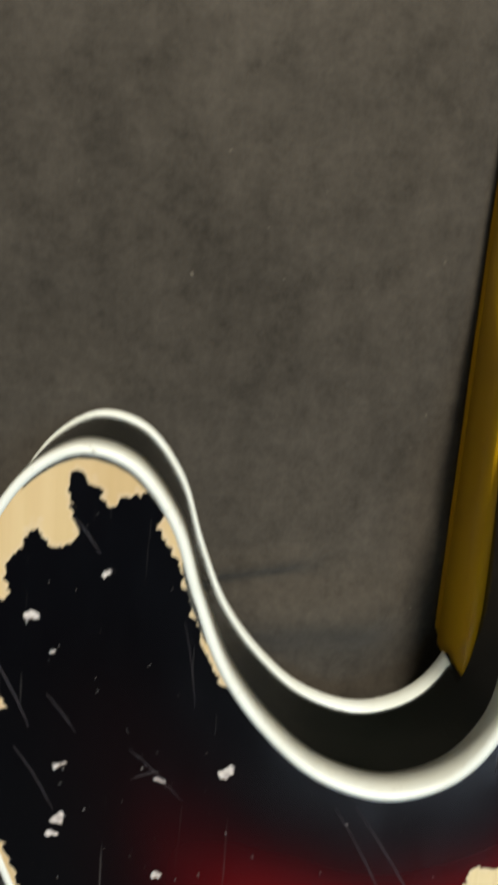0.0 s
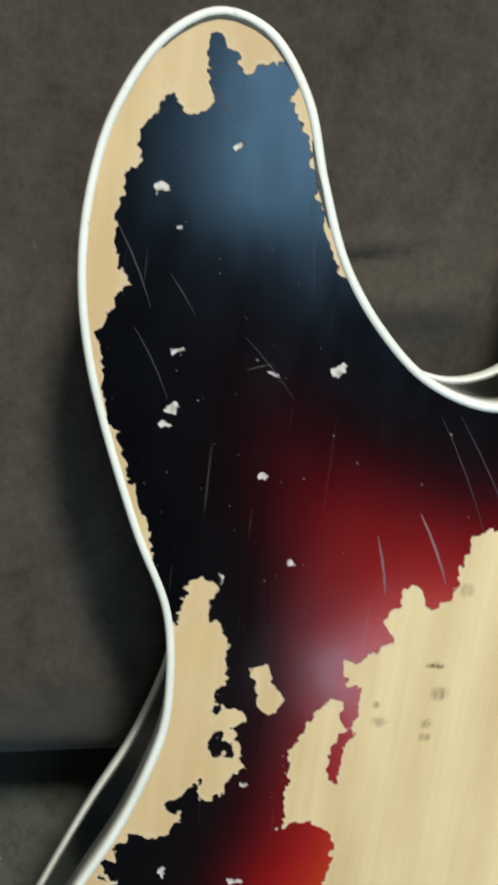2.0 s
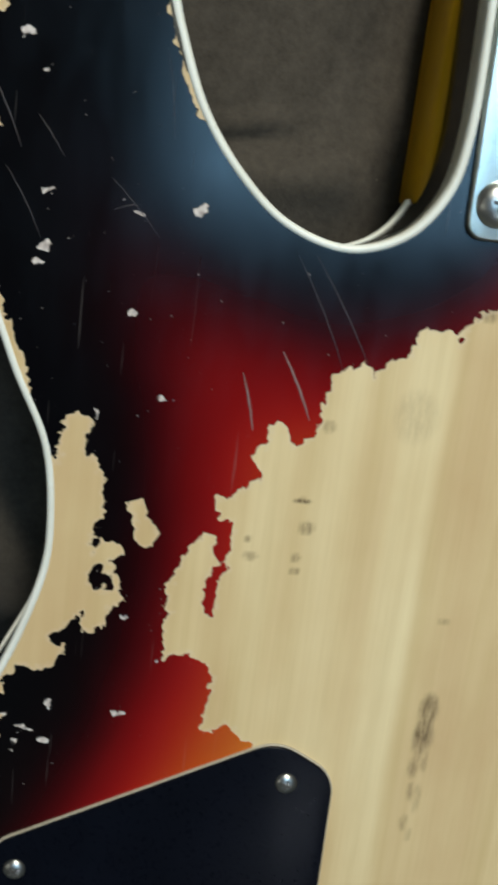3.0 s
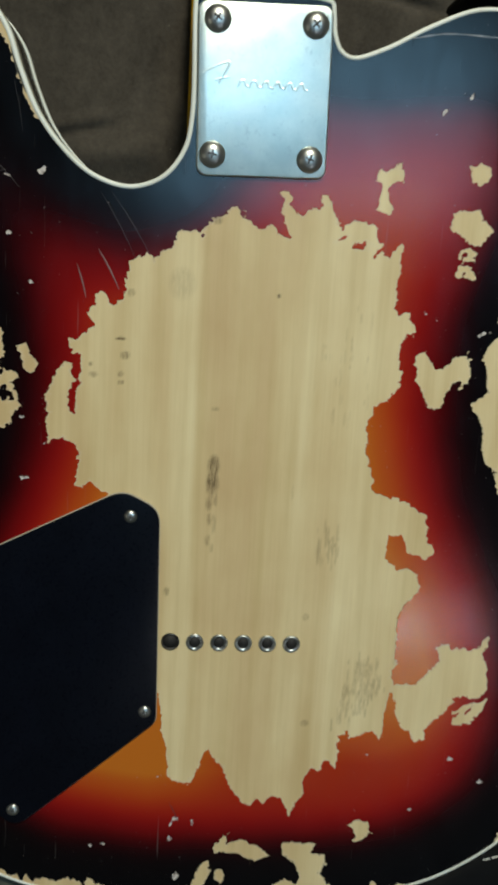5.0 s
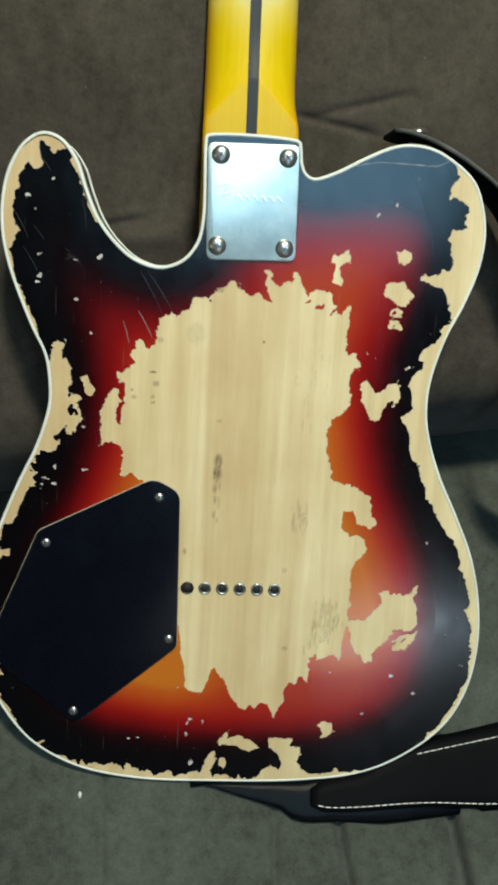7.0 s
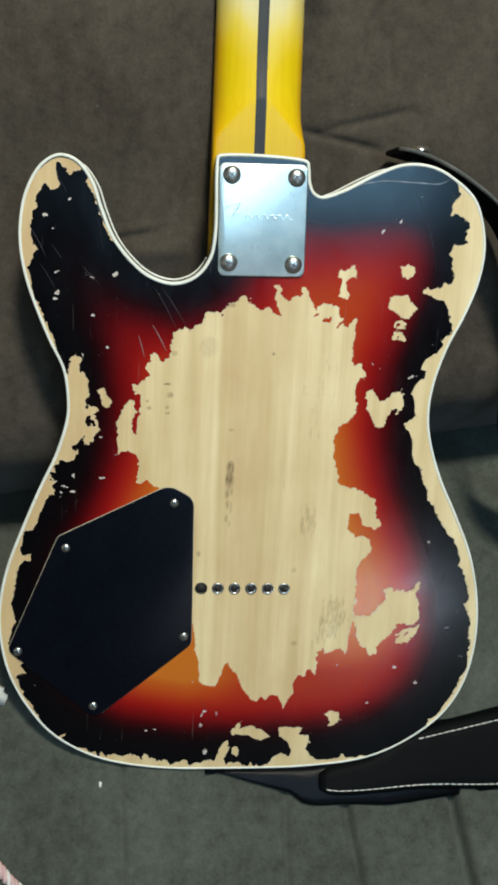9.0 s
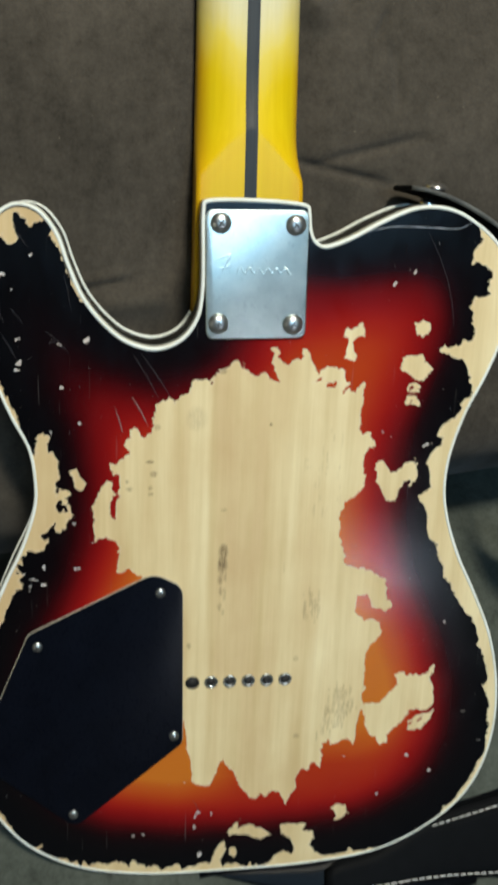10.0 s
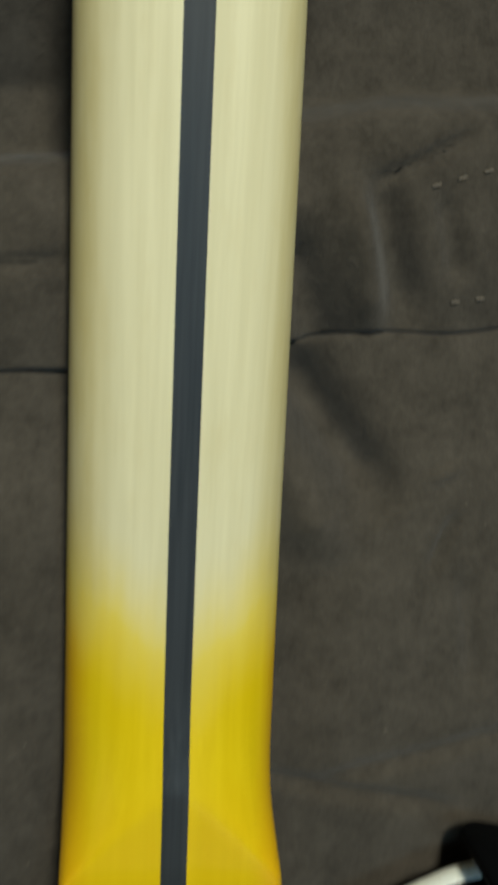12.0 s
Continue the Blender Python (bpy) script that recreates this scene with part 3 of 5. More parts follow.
UPPER_RIM = [
    (112.6, 264.5), (117.5, 256.7), (119, 251.9), (117.6, 248.6), (114.4, 246.2), (115.4, 243), (114.4, 239.4), (118.5, 240.5), (122.2, 238.1), (126.6, 236),
    (127, 232.7), (125.1, 230.3), (125.7, 224.4), (122.1, 222.6), (117.8, 223), (117.8, 219.7), (115.6, 217.3), (118.4, 214.1), (118.2, 209), (120.8, 204.1),
    (119.8, 199.6), (117.4, 198.9), (114.8, 200.4), (112.3, 197.6), (108.9, 196.1), (106.2, 195), (104.6, 196.7), (101.2, 195.5), (102.1, 193.2), (107.6, 191.7),
    (109.5, 190), (114.8, 189.6), (116.9, 186.9), (119.2, 181.8), (120.4, 176.7), (122.4, 174), (122.2, 169.8)]
UPPER_RIM += [
    (118.8, 167.3), (115.4, 165.4), (117.6, 162), (114.4, 157.3), (111, 155.5), (106.7, 151.8), (104.7, 146.4), (108.4, 145.5), (107.7, 141.2), (103.6, 138.6),
    (101.1, 133.9), (100, 131), (102, 128.5), (103.2, 123.2), (103.8, 116.7), (100.4, 114), (96.9, 112.1), (98.3, 108.5), (101, 106.8), (102.5, 103.1),
    (104.4, 97.7), (104.2, 92.1), (106.6, 85.8), (110.6, 82.9), (113.1, 75.5), (115.5, 69.9), (116.9, 62.3), (122.3, 56.7), (127, 47.1), (132.7, 39.4),
    (136.9, 35.6), (141.1, 27.8), (143.3, 17.9), (146.8, 10), (149.6, 2), (151.6, -6), (149, -10.9), (151.9, -16.2), (154.5, -22.3), (154.2, -30.6)]
UPPER_RIM += [
    (155.8, -38.9), (155.2, -47.2), (156, -55.6), (152.7, -61.9), (150.9, -67.4), (147.1, -76.8), (142, -85.3), (138.6, -91.8), (133.1, -96), (131.5, -100.4),
    (126.1, -106.8), (118.5, -111.1), (111.2, -118.9), (149.8, -102.7), (176.7, -55.7), (174.5, -1.9), (148.7, 57.1), (129, 101.9), (126.1, 131), (148.9, 188.1),
    (150.5, 235.4), (133.6, 260.7)]
BOWTIE = [
    (49.6, 205.2), (53.1, 204.7), (58.4, 208.2), (60, 205), (59.6, 200.9), (56.2, 200.8), (54.6, 198.7), (54.2, 194.7), (56.1, 191.4), (56.4, 188),
    (52.9, 188.6), (50, 189.5), (50.7, 194.6), (51.1, 199.6), (49.2, 201.2)]
HEART = [
    (86, 209.4), (88.8, 208.8), (91.9, 209.6), (95.5, 208.1), (94.8, 203.7), (91.6, 201.2), (88.6, 202.8), (87, 205.4)]
LEAF = [
    (81.4, 189), (84.7, 191.8), (90.1, 190.3), (92.4, 192.1), (94.9, 187.8), (99.4, 184.5), (97.9, 181.7), (95.6, 179.3), (92.3, 176.7), (88.7, 178.3),
    (86.7, 180.7), (83.7, 182.3), (81.1, 183.9)]
HOOK = [
    (86.1, 175.5), (90.2, 176.3), (93.3, 174), (92.8, 171.6), (88.3, 170.4), (85.7, 172)]
HOOK_END = [
    (86.7, 168.6), (90.8, 169.4), (92.5, 167.1), (93.5, 163.6), (87, 164.1), (84.5, 165.1)]
CLAW = [
    (71.5, 127.7), (71.9, 131.3), (75.3, 133.1), (77.4, 130.4), (80.2, 126.1), (83.1, 126.2), (86.5, 128.1), (87, 130.6), (90.9, 131.8), (94, 133.7),
    (94.7, 129.4), (96.2, 124.8), (95, 121.1), (91.7, 117.4), (88.9, 121), (85.8, 115.5), (84.4, 110), (81.7, 108.1), (78.2, 110.9), (74.8, 117),
    (72.6, 122.3)]
PAW = [
    (74, -19.3), (85.4, -18.4), (88.9, -14.4), (92.4, -10.4), (95.9, -6.3), (93.5, -0.3), (97.1, 1.7), (100.4, -1.5), (104.9, -0.3), (108.8, -1.4),
    (113.3, -0.2), (115.1, 5), (117.7, 5.8), (117, 1), (114.7, -3), (117.1, -8.2), (118.4, -14.3), (118.9, -20.4), (116.6, -24.5), (111.7, -25.7),
    (107.7, -24.5), (104.1, -27.3), (101.7, -30.6), (98.2, -34.7), (92.8, -38.8), (91.5, -47.1), (87.6, -47.1), (84.6, -42.9), (80.6, -40.9), (77.9, -34.7),
    (76.5, -26.6)]
TOE = [
    (103.8, -32.7), (109.3, -28.6), (114.9, -27.3), (119.4, -24.9), (118.3, -30.6), (113.9, -36.8), (109, -38.8), (104.3, -38.8)]
CRUMB = [
    (59.8, -91), (63.5, -88.1), (68.7, -89.8), (70.6, -95.4), (67, -98.8), (61.6, -100.5), (64.1, -96.6)]
WISP = [
    (-3.9, -103.6), (0.4, -97.7), (3.4, -96), (2.1, -101.5), (10, -98.6), (19.9, -103.9), (23.2, -107.8), (14.4, -110.7), (8.4, -106.3), (-2.3, -106.2)]
DROP = [
    (-1.9, -116.1), (1.5, -114), (2.8, -118.3), (1.1, -122.6), (-2.1, -120.8)]
SHARD = [
    (-93.9, 127.3), (-92.2, 129.2), (-90.4, 129.8), (-88.8, 127.8), (-88.1, 125.1), (-85.3, 122.6), (-85.7, 119), (-87.3, 116.4), (-89.4, 117.2), (-91, 119.9),
    (-91.7, 124.8)]

BARE_PATCHES = [MAIN_PATCH, HORN_RIM, WAIST_RIM, LOWER_RIM, UPPER_RIM, BOWTIE, HEART, LEAF, HOOK, HOOK_END, CLAW, PAW, TOE, CRUMB, WISP, DROP, SHARD]
# small dings: x, z, half length, half width, turn in degrees, all in millimetres
DINGS = [(-109.1, 238.8, 1.4, 0.8, 20), (-123.6, 229, 1.5, 1.0, 10), (-119.5, 221.4, 1.7, 1.2, 30), (-117.3, 197.5, 1.6, 0.9, 20), (-117.7, 185.4, 1.9, 1.2, 15),
         (-118.3, 181.9, 1.6, 1.2, 0), (-97.6, 195.1, 1.0, 0.4, -15), (-83.7, 197.3, 2.0, 1.5, 40), (-78.6, 198, 0.6, 0.5, 0), (-105.8, 191.8, 1.0, 0.3, 10), (-96, 173.1, 1.4, 0.9, 0)]
DINGS += [(-87.8, 153.7, 1.2, 0.7, 0), (-102.9, 149.5, 1.3, 1.1, 70), (-91, 98.9, 1.3, 1.0, 30), (-108.4, 74.5, 1.7, 1.5, 80), (-117.9, 71.5, 1.1, 0.8, 60), (-82.4, 87.6, 1.1, 0.8, 40),
          (-90.2, 72.8, 1.7, 1.1, 20), (-115.8, 61.8, 1.4, 0.7, 80), (-108.1, 64, 1.3, 0.9, 0), (-114, 67, 1.8, 0.5, -20), (-22.7, -89, 2.2, 0.8, 60), (-15.1, -89.1, 1.6, 0.5, -50)]
DINGS += [(-24.3, -98.7, 1.6, 1.2, 0), (-20.6, -118, 1.8, 2.2, 0), (-29.8, -66.1, 1.0, 0.4, 60), (-61.2, -101.7, 1.0, 0.6, 0), (-54.4, -101.8, 1.2, 0.6, 0), (138.2, -27.3, 1.5, 0.7, -15),
          (150.2, -48.4, 1.6, 0.5, -20), (121.4, -68.1, 1.4, 0.7, 0), (105.1, -56.3, 1.1, 0.7, 0), (88.5, -82.8, 0.9, 0.6, 0), (65.8, -54.5, 0.8, 0.5, 0), (74.7, 228.7, 1.0, 0.5, 45),
          (84.5, 234.7, 1.3, 0.6, 50), (96.1, 249.9, 0.8, 0.7, 0), (75.9, 148, 1.6, 0.4, -30), (99.7, 141.7, 1.6, 0.6, 25), (121, 33, 1.1, 0.6, -20)]
# lacquer left standing inside the bare patches, given like the dings
REMAINS = [(45, 175.2, 3.0, 1.4, 10), (36.4, 177.4, 2.4, 0.6, 25), (52.1, 173, 1.8, 1.0, 60), (88.2, 173.8, 1.6, 0.8, 20), (88.6, 169.8, 2.6, 0.5, 10), (88.2, 165.7, 1.3, 0.7, 0), (90.5, 119.6, 2.0, 1.6, 60),
           (53.3, 205, 1.4, 0.4, 80), (56.3, 197.8, 0.5, 0.5, 0), (106.1, -25.8, 3.2, 1.3, 15), (111.2, -31.6, 2.6, 0.6, 50), (104.7, -34.0, 1.8, 0.7, 20), (74.8, -14, 0.6, 3.0, 0), (33, -112, 1.5, 0.5, 40)]
# grime in the bare wood: x, z, half width, half height, strength
STAINS = [(-51.7, 132.9, 1.8, 0.6, 1.0), (-49.7, 126.1, 1.8, 1.6, 0.45), (-51.4, 118.3, 1.0, 1.0, 0.5), (-51.2, 114.8, 1.0, 0.9, 0.5), (-47.8, 151.7, 1.5, 1.4, 0.35), (-63.6, 122, 1.0, 0.8, 0.4),
          (-62.6, 117.7, 1.8, 1.0, 0.35), (-14.0, 182.0, 1.9, 1.4, 0.45), (-11.3, 80.5, 2.3, 4.5, 0.62), (-11.5, 73.0, 2.4, 5.5, 0.62), (-12.6, 64, 1.2, 3.0, 0.45), (-9.8, 66, 0.8, 3.0, 0.35), (-12.2, 57, 1.0, 2.6, 0.35), (-10.2, 55, 0.9, 4, 0.25), (-12.6, 47.5, 1.1, 2.4, 0.30), (-10.8, 44, 0.8, 2.0, 0.22), (-11.7, 105.2, 1.4, 0.9, 0.3), (-29.5, 23.5, 1.0, 1.9, 0.45), (12.4, 153.3, 0.7, 0.8, 0.6)]
STAINS += [(36.3, 43.9, 1.0, 5.5, 0.3), (39.5, 50.6, 0.9, 4.5, 0.3), (44, 44, 0.7, 5.5, 0.22), (32.6, 13, 1.3, 1.6, 0.3), 
           (35.5, -38.8, 1.8, 1.6, 0.35), (-27.4, 156.3, 5, 6, 0.14), (-50, 45, 1.0, 16, 0.10)]

# scattered scuffs of grime where the arm and the strap have rubbed
for cx, cz, wx, wz, lean, count, power in ((60, -24, 9, 15, 0.45, 90, 0.34), (40, 46, 6, 9, 0.0, 26, 0.32), (-50, 30, 4, 16, 0.0, 16, 0.22), (44, 120, 16, 40, 0.0, 30, 0.16), (60, -12, 8, 5, 0.3, 30, 0.32)):
    for k in range(count):
        a, b = random.gauss(0, 0.45), random.gauss(0, 0.45)
        STAINS.append((cx + wx * a + lean * wz * b, cz + wz * b, random.uniform(0.30, 0.6), random.uniform(1.0, 4.0), power * random.uniform(0.4, 1.0)))


def poly_field(points, poly):
    """Signed distance to a polygon, positive inside."""
    a = np.array(poly, float)
    b = np.roll(a, -1, 0)
    best, inside = np.full(len(points), 1e9), np.zeros(len(points), bool)
    x, z = points[:, 0], points[:, 1]
    for p, q in zip(a, b):
        e = q - p
        w = points - p
        s = np.clip((w @ e) / max(e @ e, 1e-9), 0, 1)
        best = np.minimum(best, ((w - s[:, None] * e) ** 2).sum(1))
        if p[1] != q[1]:
            hit = ((p[1] > z) != (q[1] > z)) & (x < e[0] * (z - p[1]) / e[1] + p[0])
            inside ^= hit
    best = np.sqrt(best)
    return np.where(inside, best, -best)


def worn_field(points):
    worn, ding = np.full(len(points), -30.0), np.zeros(len(points))
    for patch in BARE_PATCHES:
        a = np.array(patch)
        near = ((points > a.min(0) - 6) & (points < a.max(0) + 6)).all(1)
        if near.any():
            worn[near] = np.maximum(worn[near], poly_field(points[near], patch))
    for x, z, l, w, turn in DINGS:
        d = points - np.array((x, z))
        near = (d ** 2).sum(1) < 64
        c, s = math.cos(radians(turn)), math.sin(radians(turn))
        l, w = (0.68 * l, 0.62 * w) if z > 140 and x < -70 else (0.85 * l, 0.8 * w)
        u, v = d[near] @ np.array((c, s)) / l, d[near] @ np.array((-s, c)) / w
        chip = (1 - np.sqrt(u * u + v * v)) * w
        ding[near] = np.where((chip > worn[near]) & (chip > -2.0), 1.0, ding[near])
        worn[near] = np.maximum(worn[near], chip)
    for x, z, l, w, turn in REMAINS:
        d = points - np.array((x, z))
        near = (d ** 2).sum(1) < 64
        c, s = math.cos(radians(turn)), math.sin(radians(turn))
        u, v = d[near] @ np.array((c, s)) / l, d[near] @ np.array((-s, c)) / w
        worn[near] = np.minimum(worn[near], (np.sqrt(u * u + v * v) - 1) * max(w, 1.0))
    return worn, ding


guitar = rooted("electric_guitar", (0, BODY_DEEP, -0.132), "worn sunburst electric guitar lying face down on a brown sofa", "guitar")


SPRAY = 24.0


def build_body():
    """The rear face is a fine sheet that carries the wear; black sides and front close it."""
    step = 0.8
    xs, zs = np.arange(-160, 166, step), np.arange(-136, 272, step)
    gx, gz = np.meshgrid(xs, zs)
    pts = np.stack([gx.ravel(), gz.ravel()], 1)
    inset = poly_field(pts, [(p.x * 1000, p.y * 1000) for p in OUTLINE])
    soft = (inset > 0).astype(float).reshape(gx.shape)
    reach = int(70 / step)
    bell = np.exp(-0.5 * (np.arange(-reach, reach + 1) * step / SPRAY) ** 2)
    bell /= bell.sum()
    soft = np.pad(soft, reach)
    soft = np.apply_along_axis(lambda r: np.convolve(r, bell, "same"), 0, soft)
    soft = np.apply_along_axis(lambda r: np.convolve(r, bell, "same"), 1, soft)[reach:-reach, reach:-reach]
    soft = np.clip(soft.ravel(), 0.02, 0.9995)
    spray = SPRAY * np.log(soft / (1 - soft)) / 1.702
    # the spray leans: more amber towards the control cover, redder towards the upper bout
    inner = np.clip((spray - 32) / 30, 0, 1)
    spray = spray - inner * (0.025 * pts[:, 0] + np.where(pts[:, 1] > 60, 0.045, 0.022) * (pts[:, 1] - 60))
    # shoulder lifted towards amber: its own spray, and lamp haze put into the colour
    shoulder = np.clip((pts[:, 0] + 10) / 50, 0, 1) * np.clip((pts[:, 1] - 110) / 60, 0, 1)
    hazy = np.where(spray > 24, 24 + 43 * np.tanh((spray - 24) * 1.42 / 43), spray)
    spray = spray + (hazy - spray) * shoulder
    tail = np.clip((pts[:, 0] + 35) / 40, 0, 1) * np.clip((-20 - pts[:, 1]) / 40, 0, 1)
    waist = np.clip((pts[:, 0] - 15) / 30, 0, 1) * np.clip((pts[:, 1] + 40) / 40, 0, 1) * np.clip((135 - pts[:, 1]) / 35, 0, 1)
    spray = spray + inner * (8 * waist + 3 * tail)
    over = np.clip(spray - 44, 0, None)
    spray = spray - tail * (over - 20 * (1 - np.exp(-over / 20)))
    ok = (inset > 0.6).reshape(gx.shape)
    cell = ok[:-1, :-1] & ok[1:, :-1] & ok[:-1, 1:] & ok[1:, 1:]
    idx = np.arange(gx.size).reshape(gx.shape)
    quads = np.stack([idx[:-1, :-1][cell], idx[:-1, 1:][cell], idx[1:, 1:][cell], idx[1:, :-1][cell]], 1)
    used = np.unique(quads)
    back = np.full(gx.size, -1)
    back[used] = np.arange(len(used))
    quads, pts, spray = back[quads], pts[used], spray[used]
    worn, ding = worn_field(pts)
    # the bottom edge is rubbed bare beside the binding
    rubbed = np.clip((pts[:, 0] + 122) / 25, 0, 1) * np.clip((78 - pts[:, 0]) / 25, 0, 1) * np.clip((-92 - pts[:, 1]) / 12, 0, 1)
    tooth_x = np.arange(-130, 130, 2.1)
    teeth = np.interp(pts[:, 0], tooth_x, [random.choice((-2.6, -1.2, 0.4, 1.6, 3.0)) + random.uniform(-0.6, 0.6) for _ in tooth_x])
    worn = np.maximum(worn, np.where(rubbed > 0, (3.6 + teeth) * rubbed - inset[used], -30.0))
    stain = np.zeros(len(pts))
    for x, z, w, h, k in STAINS:
        d = ((pts[:, 0] - x) / w) ** 2 + ((pts[:, 1] - z) / h) ** 2
        stain = np.maximum(stain, 1.5 * k * np.clip(1.6 - d, 0, 1))
    me = bpy.data.meshes.new("finish")
    co = np.stack([pts[:, 0] / 1000, np.zeros(len(pts)), pts[:, 1] / 1000], 1)
    me.from_pydata(co.tolist(), [], quads.tolist())
    for name, values in (("worn", worn), ("ding", ding), ("inset", spray), ("stain", stain)):
        at = me.attributes.new(name, "FLOAT", "POINT")
        at.data.foreach_set("value", values.astype(np.float32))
    me.materials.append(FINISH)
    me.update()
    body = part("body", slab(FRONT_LOOP, HEEL_Y, BODY_DEEP - 0.0002), BLACK_SIDE, guitar, "black lacquered body sides", smooth=False)
    part("rear_slab", slab(inward(OUTLINE, 0.0004), 0.0012, HEEL_Y - 0.0001), BLACK_SIDE, body, smooth=False)
    part("finish", me, FINISH, body, "sunburst lacquer worn through to pale wood")
    return body


def binding_strip(edge, y0, y1, wide=0.0019, proud=0.00015, closed=True):
    """A strip of binding let into the edge, with its outer corner rounded."""
    bm = bmesh.new()
    n = len(edge)
    rear = y0 < 0.01
    sgn = -1 if rear else 1
    ya, yb = (y0, y1) if rear else (y1, y0)
    prof = [(wide, ya), (wide, ya + sgn * proud), (0.0008, ya + sgn * proud), (0.0003, ya + sgn * (proud - 0.0003)), (0.0, ya - sgn * 0.0010), (0.0, yb), (0.0012, yb)]
    rings = [[bm.verts.new((p.x, y, p.y)) for p in (inward(edge, d) if d else edge)] for d, y in prof]
    for a, b in zip(rings, rings[1:] + rings[:1]):
        for i in range(n if closed else n - 1):
            bm.faces.new((a[i], a[(i + 1) % n], b[(i + 1) % n], b[i]))
    if not closed:
        bm.faces.new([r[0] for r in rings]), bm.faces.new([r[-1] for r in rings])
    return bm


body = build_body()
part("rear_binding", binding_strip(OUTLINE, 0.0, 0.0076), BINDING, body, "aged white binding")
part("front_binding", binding_strip(FRONT_EDGE, BODY_DEEP - 0.0064, BODY_DEEP, closed=False), BINDING, body, "aged white binding")

# neck plate with four domed screws
plate_loop = rounded([(-0.0252, 0.2628), (0.0270, 0.2640), (0.0280, 0.2000), (-0.0236, 0.1986)], 0.0045)
plate = part("neck_plate", slab(plate_loop, -0.0019, 0.0002, 0.0007), PLATE, guitar, "scuffed chrome neck plate with an embossed mark")


def screw_mesh(name, r, dome, y):
    """A domed screw head; its cross is a separate dark piece."""
    prof = [(0, y - dome), (r * 0.34, y - dome * 0.97), (r * 0.62, y - dome * 0.80), (r * 0.86, y - dome * 0.48), (r, y - dome * 0.10), (r, y + 0.0004)]
    bm = revolve(prof, 28)
    return mesh_of(name, bm, SCREW_METAL)


# dark bars laid on the head stand for the shade in its slot
def cross_mesh(name, r, y):
    bm = bmesh.new()
    for w, h in ((0.11 * r, 0.50 * r), (0.50 * r, 0.11 * r)):
        for s in (1,):
            v = [bm.verts.new((x, yy, z)) for yy in (y, y + 0.0004) for x, z in ((-w, -h), (w, -h), (w, h), (-w, h))]
            bm.faces.new(v[:4]), bm.faces.new(v[4:])
            for i in range(4):
                bm.faces.new((v[i], v[(i + 1) % 4], v[4 + (i + 1) % 4], v[4 + i]))
    return mesh_of(name, bm, SLOT_SHADE, False)


big_head, big_cross = screw_mesh("screw", 0.0052, 0.0023, -0.0019), cross_mesh("slot", 0.0036, -0.00435)
for k, (x, z) in enumerate(((-0.0174, 0.2565), (0.0203, 0.2566), (-0.0175, 0.2068), (0.0210, 0.2070))):
    s = part("screw", big_head, CHROME, plate, "domed chrome screw", at=(x, 0, z))
    c = part("slot", big_cross, SLOT_SHADE, s, at=(x, 0, z))
    c.matrix_local = c.matrix_local @ Matrix.Rotation(radians((35, 50, 10, 20)[k]), 4, "Y")


def ribbon(points, wide, y, high):
    """A raised line with a flat top, for embossing and scratches; wide may vary along it."""
    bm = bmesh.new()
    p = [Vector(q) for q in points]
    rows = []
    for i, q in enumerate(p):
        t = (p[min(i + 1, len(p) - 1)] - p[max(i - 1, 0)]).normalized()
        w = wide[i] if isinstance(wide, (list, tuple)) else wide
        s = Vector((-t.y, t.x)) * w / 2
        rows.append([bm.verts.new((c.x, yy, c.y)) for c, yy in ((q + s, y), (q + s * 0.6, y - high), (q - s * 0.6, y - high), (q - s, y))])
    for a, b in zip(rows, rows[1:]):
        for i in range(3):
            bm.faces.new((a[i], a[i + 1], b[i + 1], b[i]))
    return bm


# the maker's mark is kept as plain embossed strokes
MARKS = [[(-0.0225, 0.2365), (-0.0195, 0.2385), (-0.0150, 0.2405), (-0.0120, 0.2412), (-0.0128, 0.2390), (-0.0160, 0.2330)],
         [(-0.0175, 0.2345), (-0.0150, 0.2352), (-0.0120, 0.2358)]]
for k in range(6):
    x = -0.0085 + 0.0046 * k
    MARKS.append([(x, 0.2322), (x + 0.0008, 0.2345), (x + 0.0022, 0.2348), (x + 0.0030, 0.2330), (x + 0.0042, 0.2326)])
for m in MARKS:
    part("embossed_stroke", ribbon(spline(m, 5, False), 0.0010, -0.00188, 0.00009), PLATE, plate)

# control cover
cover_loop = rounded([(-0.1176, 0.0344), (-0.0492, 0.0690), (-0.0335, 0.0605), (-0.0322, -0.0385), (-0.0945, -0.0920), (-0.1500, -0.0430)], [0.008, 0.012, 0.010, 0.007, 0.008, 0.006])
cover = part("control_cover", slab(cover_loop, -0.0016, 0.0004, 0.0003), COVER, guitar, "black plastic control cover")
part("cover_edge", slab(inward(cover_loop, -0.00035), -0.0007, 0.0003), COVER_RIM, cover, "pale plastic edge")
small_head, small_cross = screw_mesh("screw", 0.0029, 0.0013, -0.0016), cross_mesh("slot", 0.0027, -0.00305)
for k, (x, z) in enumerate(((-0.0457, 0.0577), (-0.1128, 0.0272), (-0.0373, -0.0332), (-0.0955, -0.0828), (-0.1434, -0.0435))):
    s = part("screw", small_head, CHROME, cover, "small chrome screw", at=(x, 0, z))
    c = part("slot", small_cross, SLOT_SHADE, s, at=(x, 0, z))
    c.matrix_local = c.matrix_local @ Matrix.Rotation(radians(17 + 31 * k), 4, "Y")

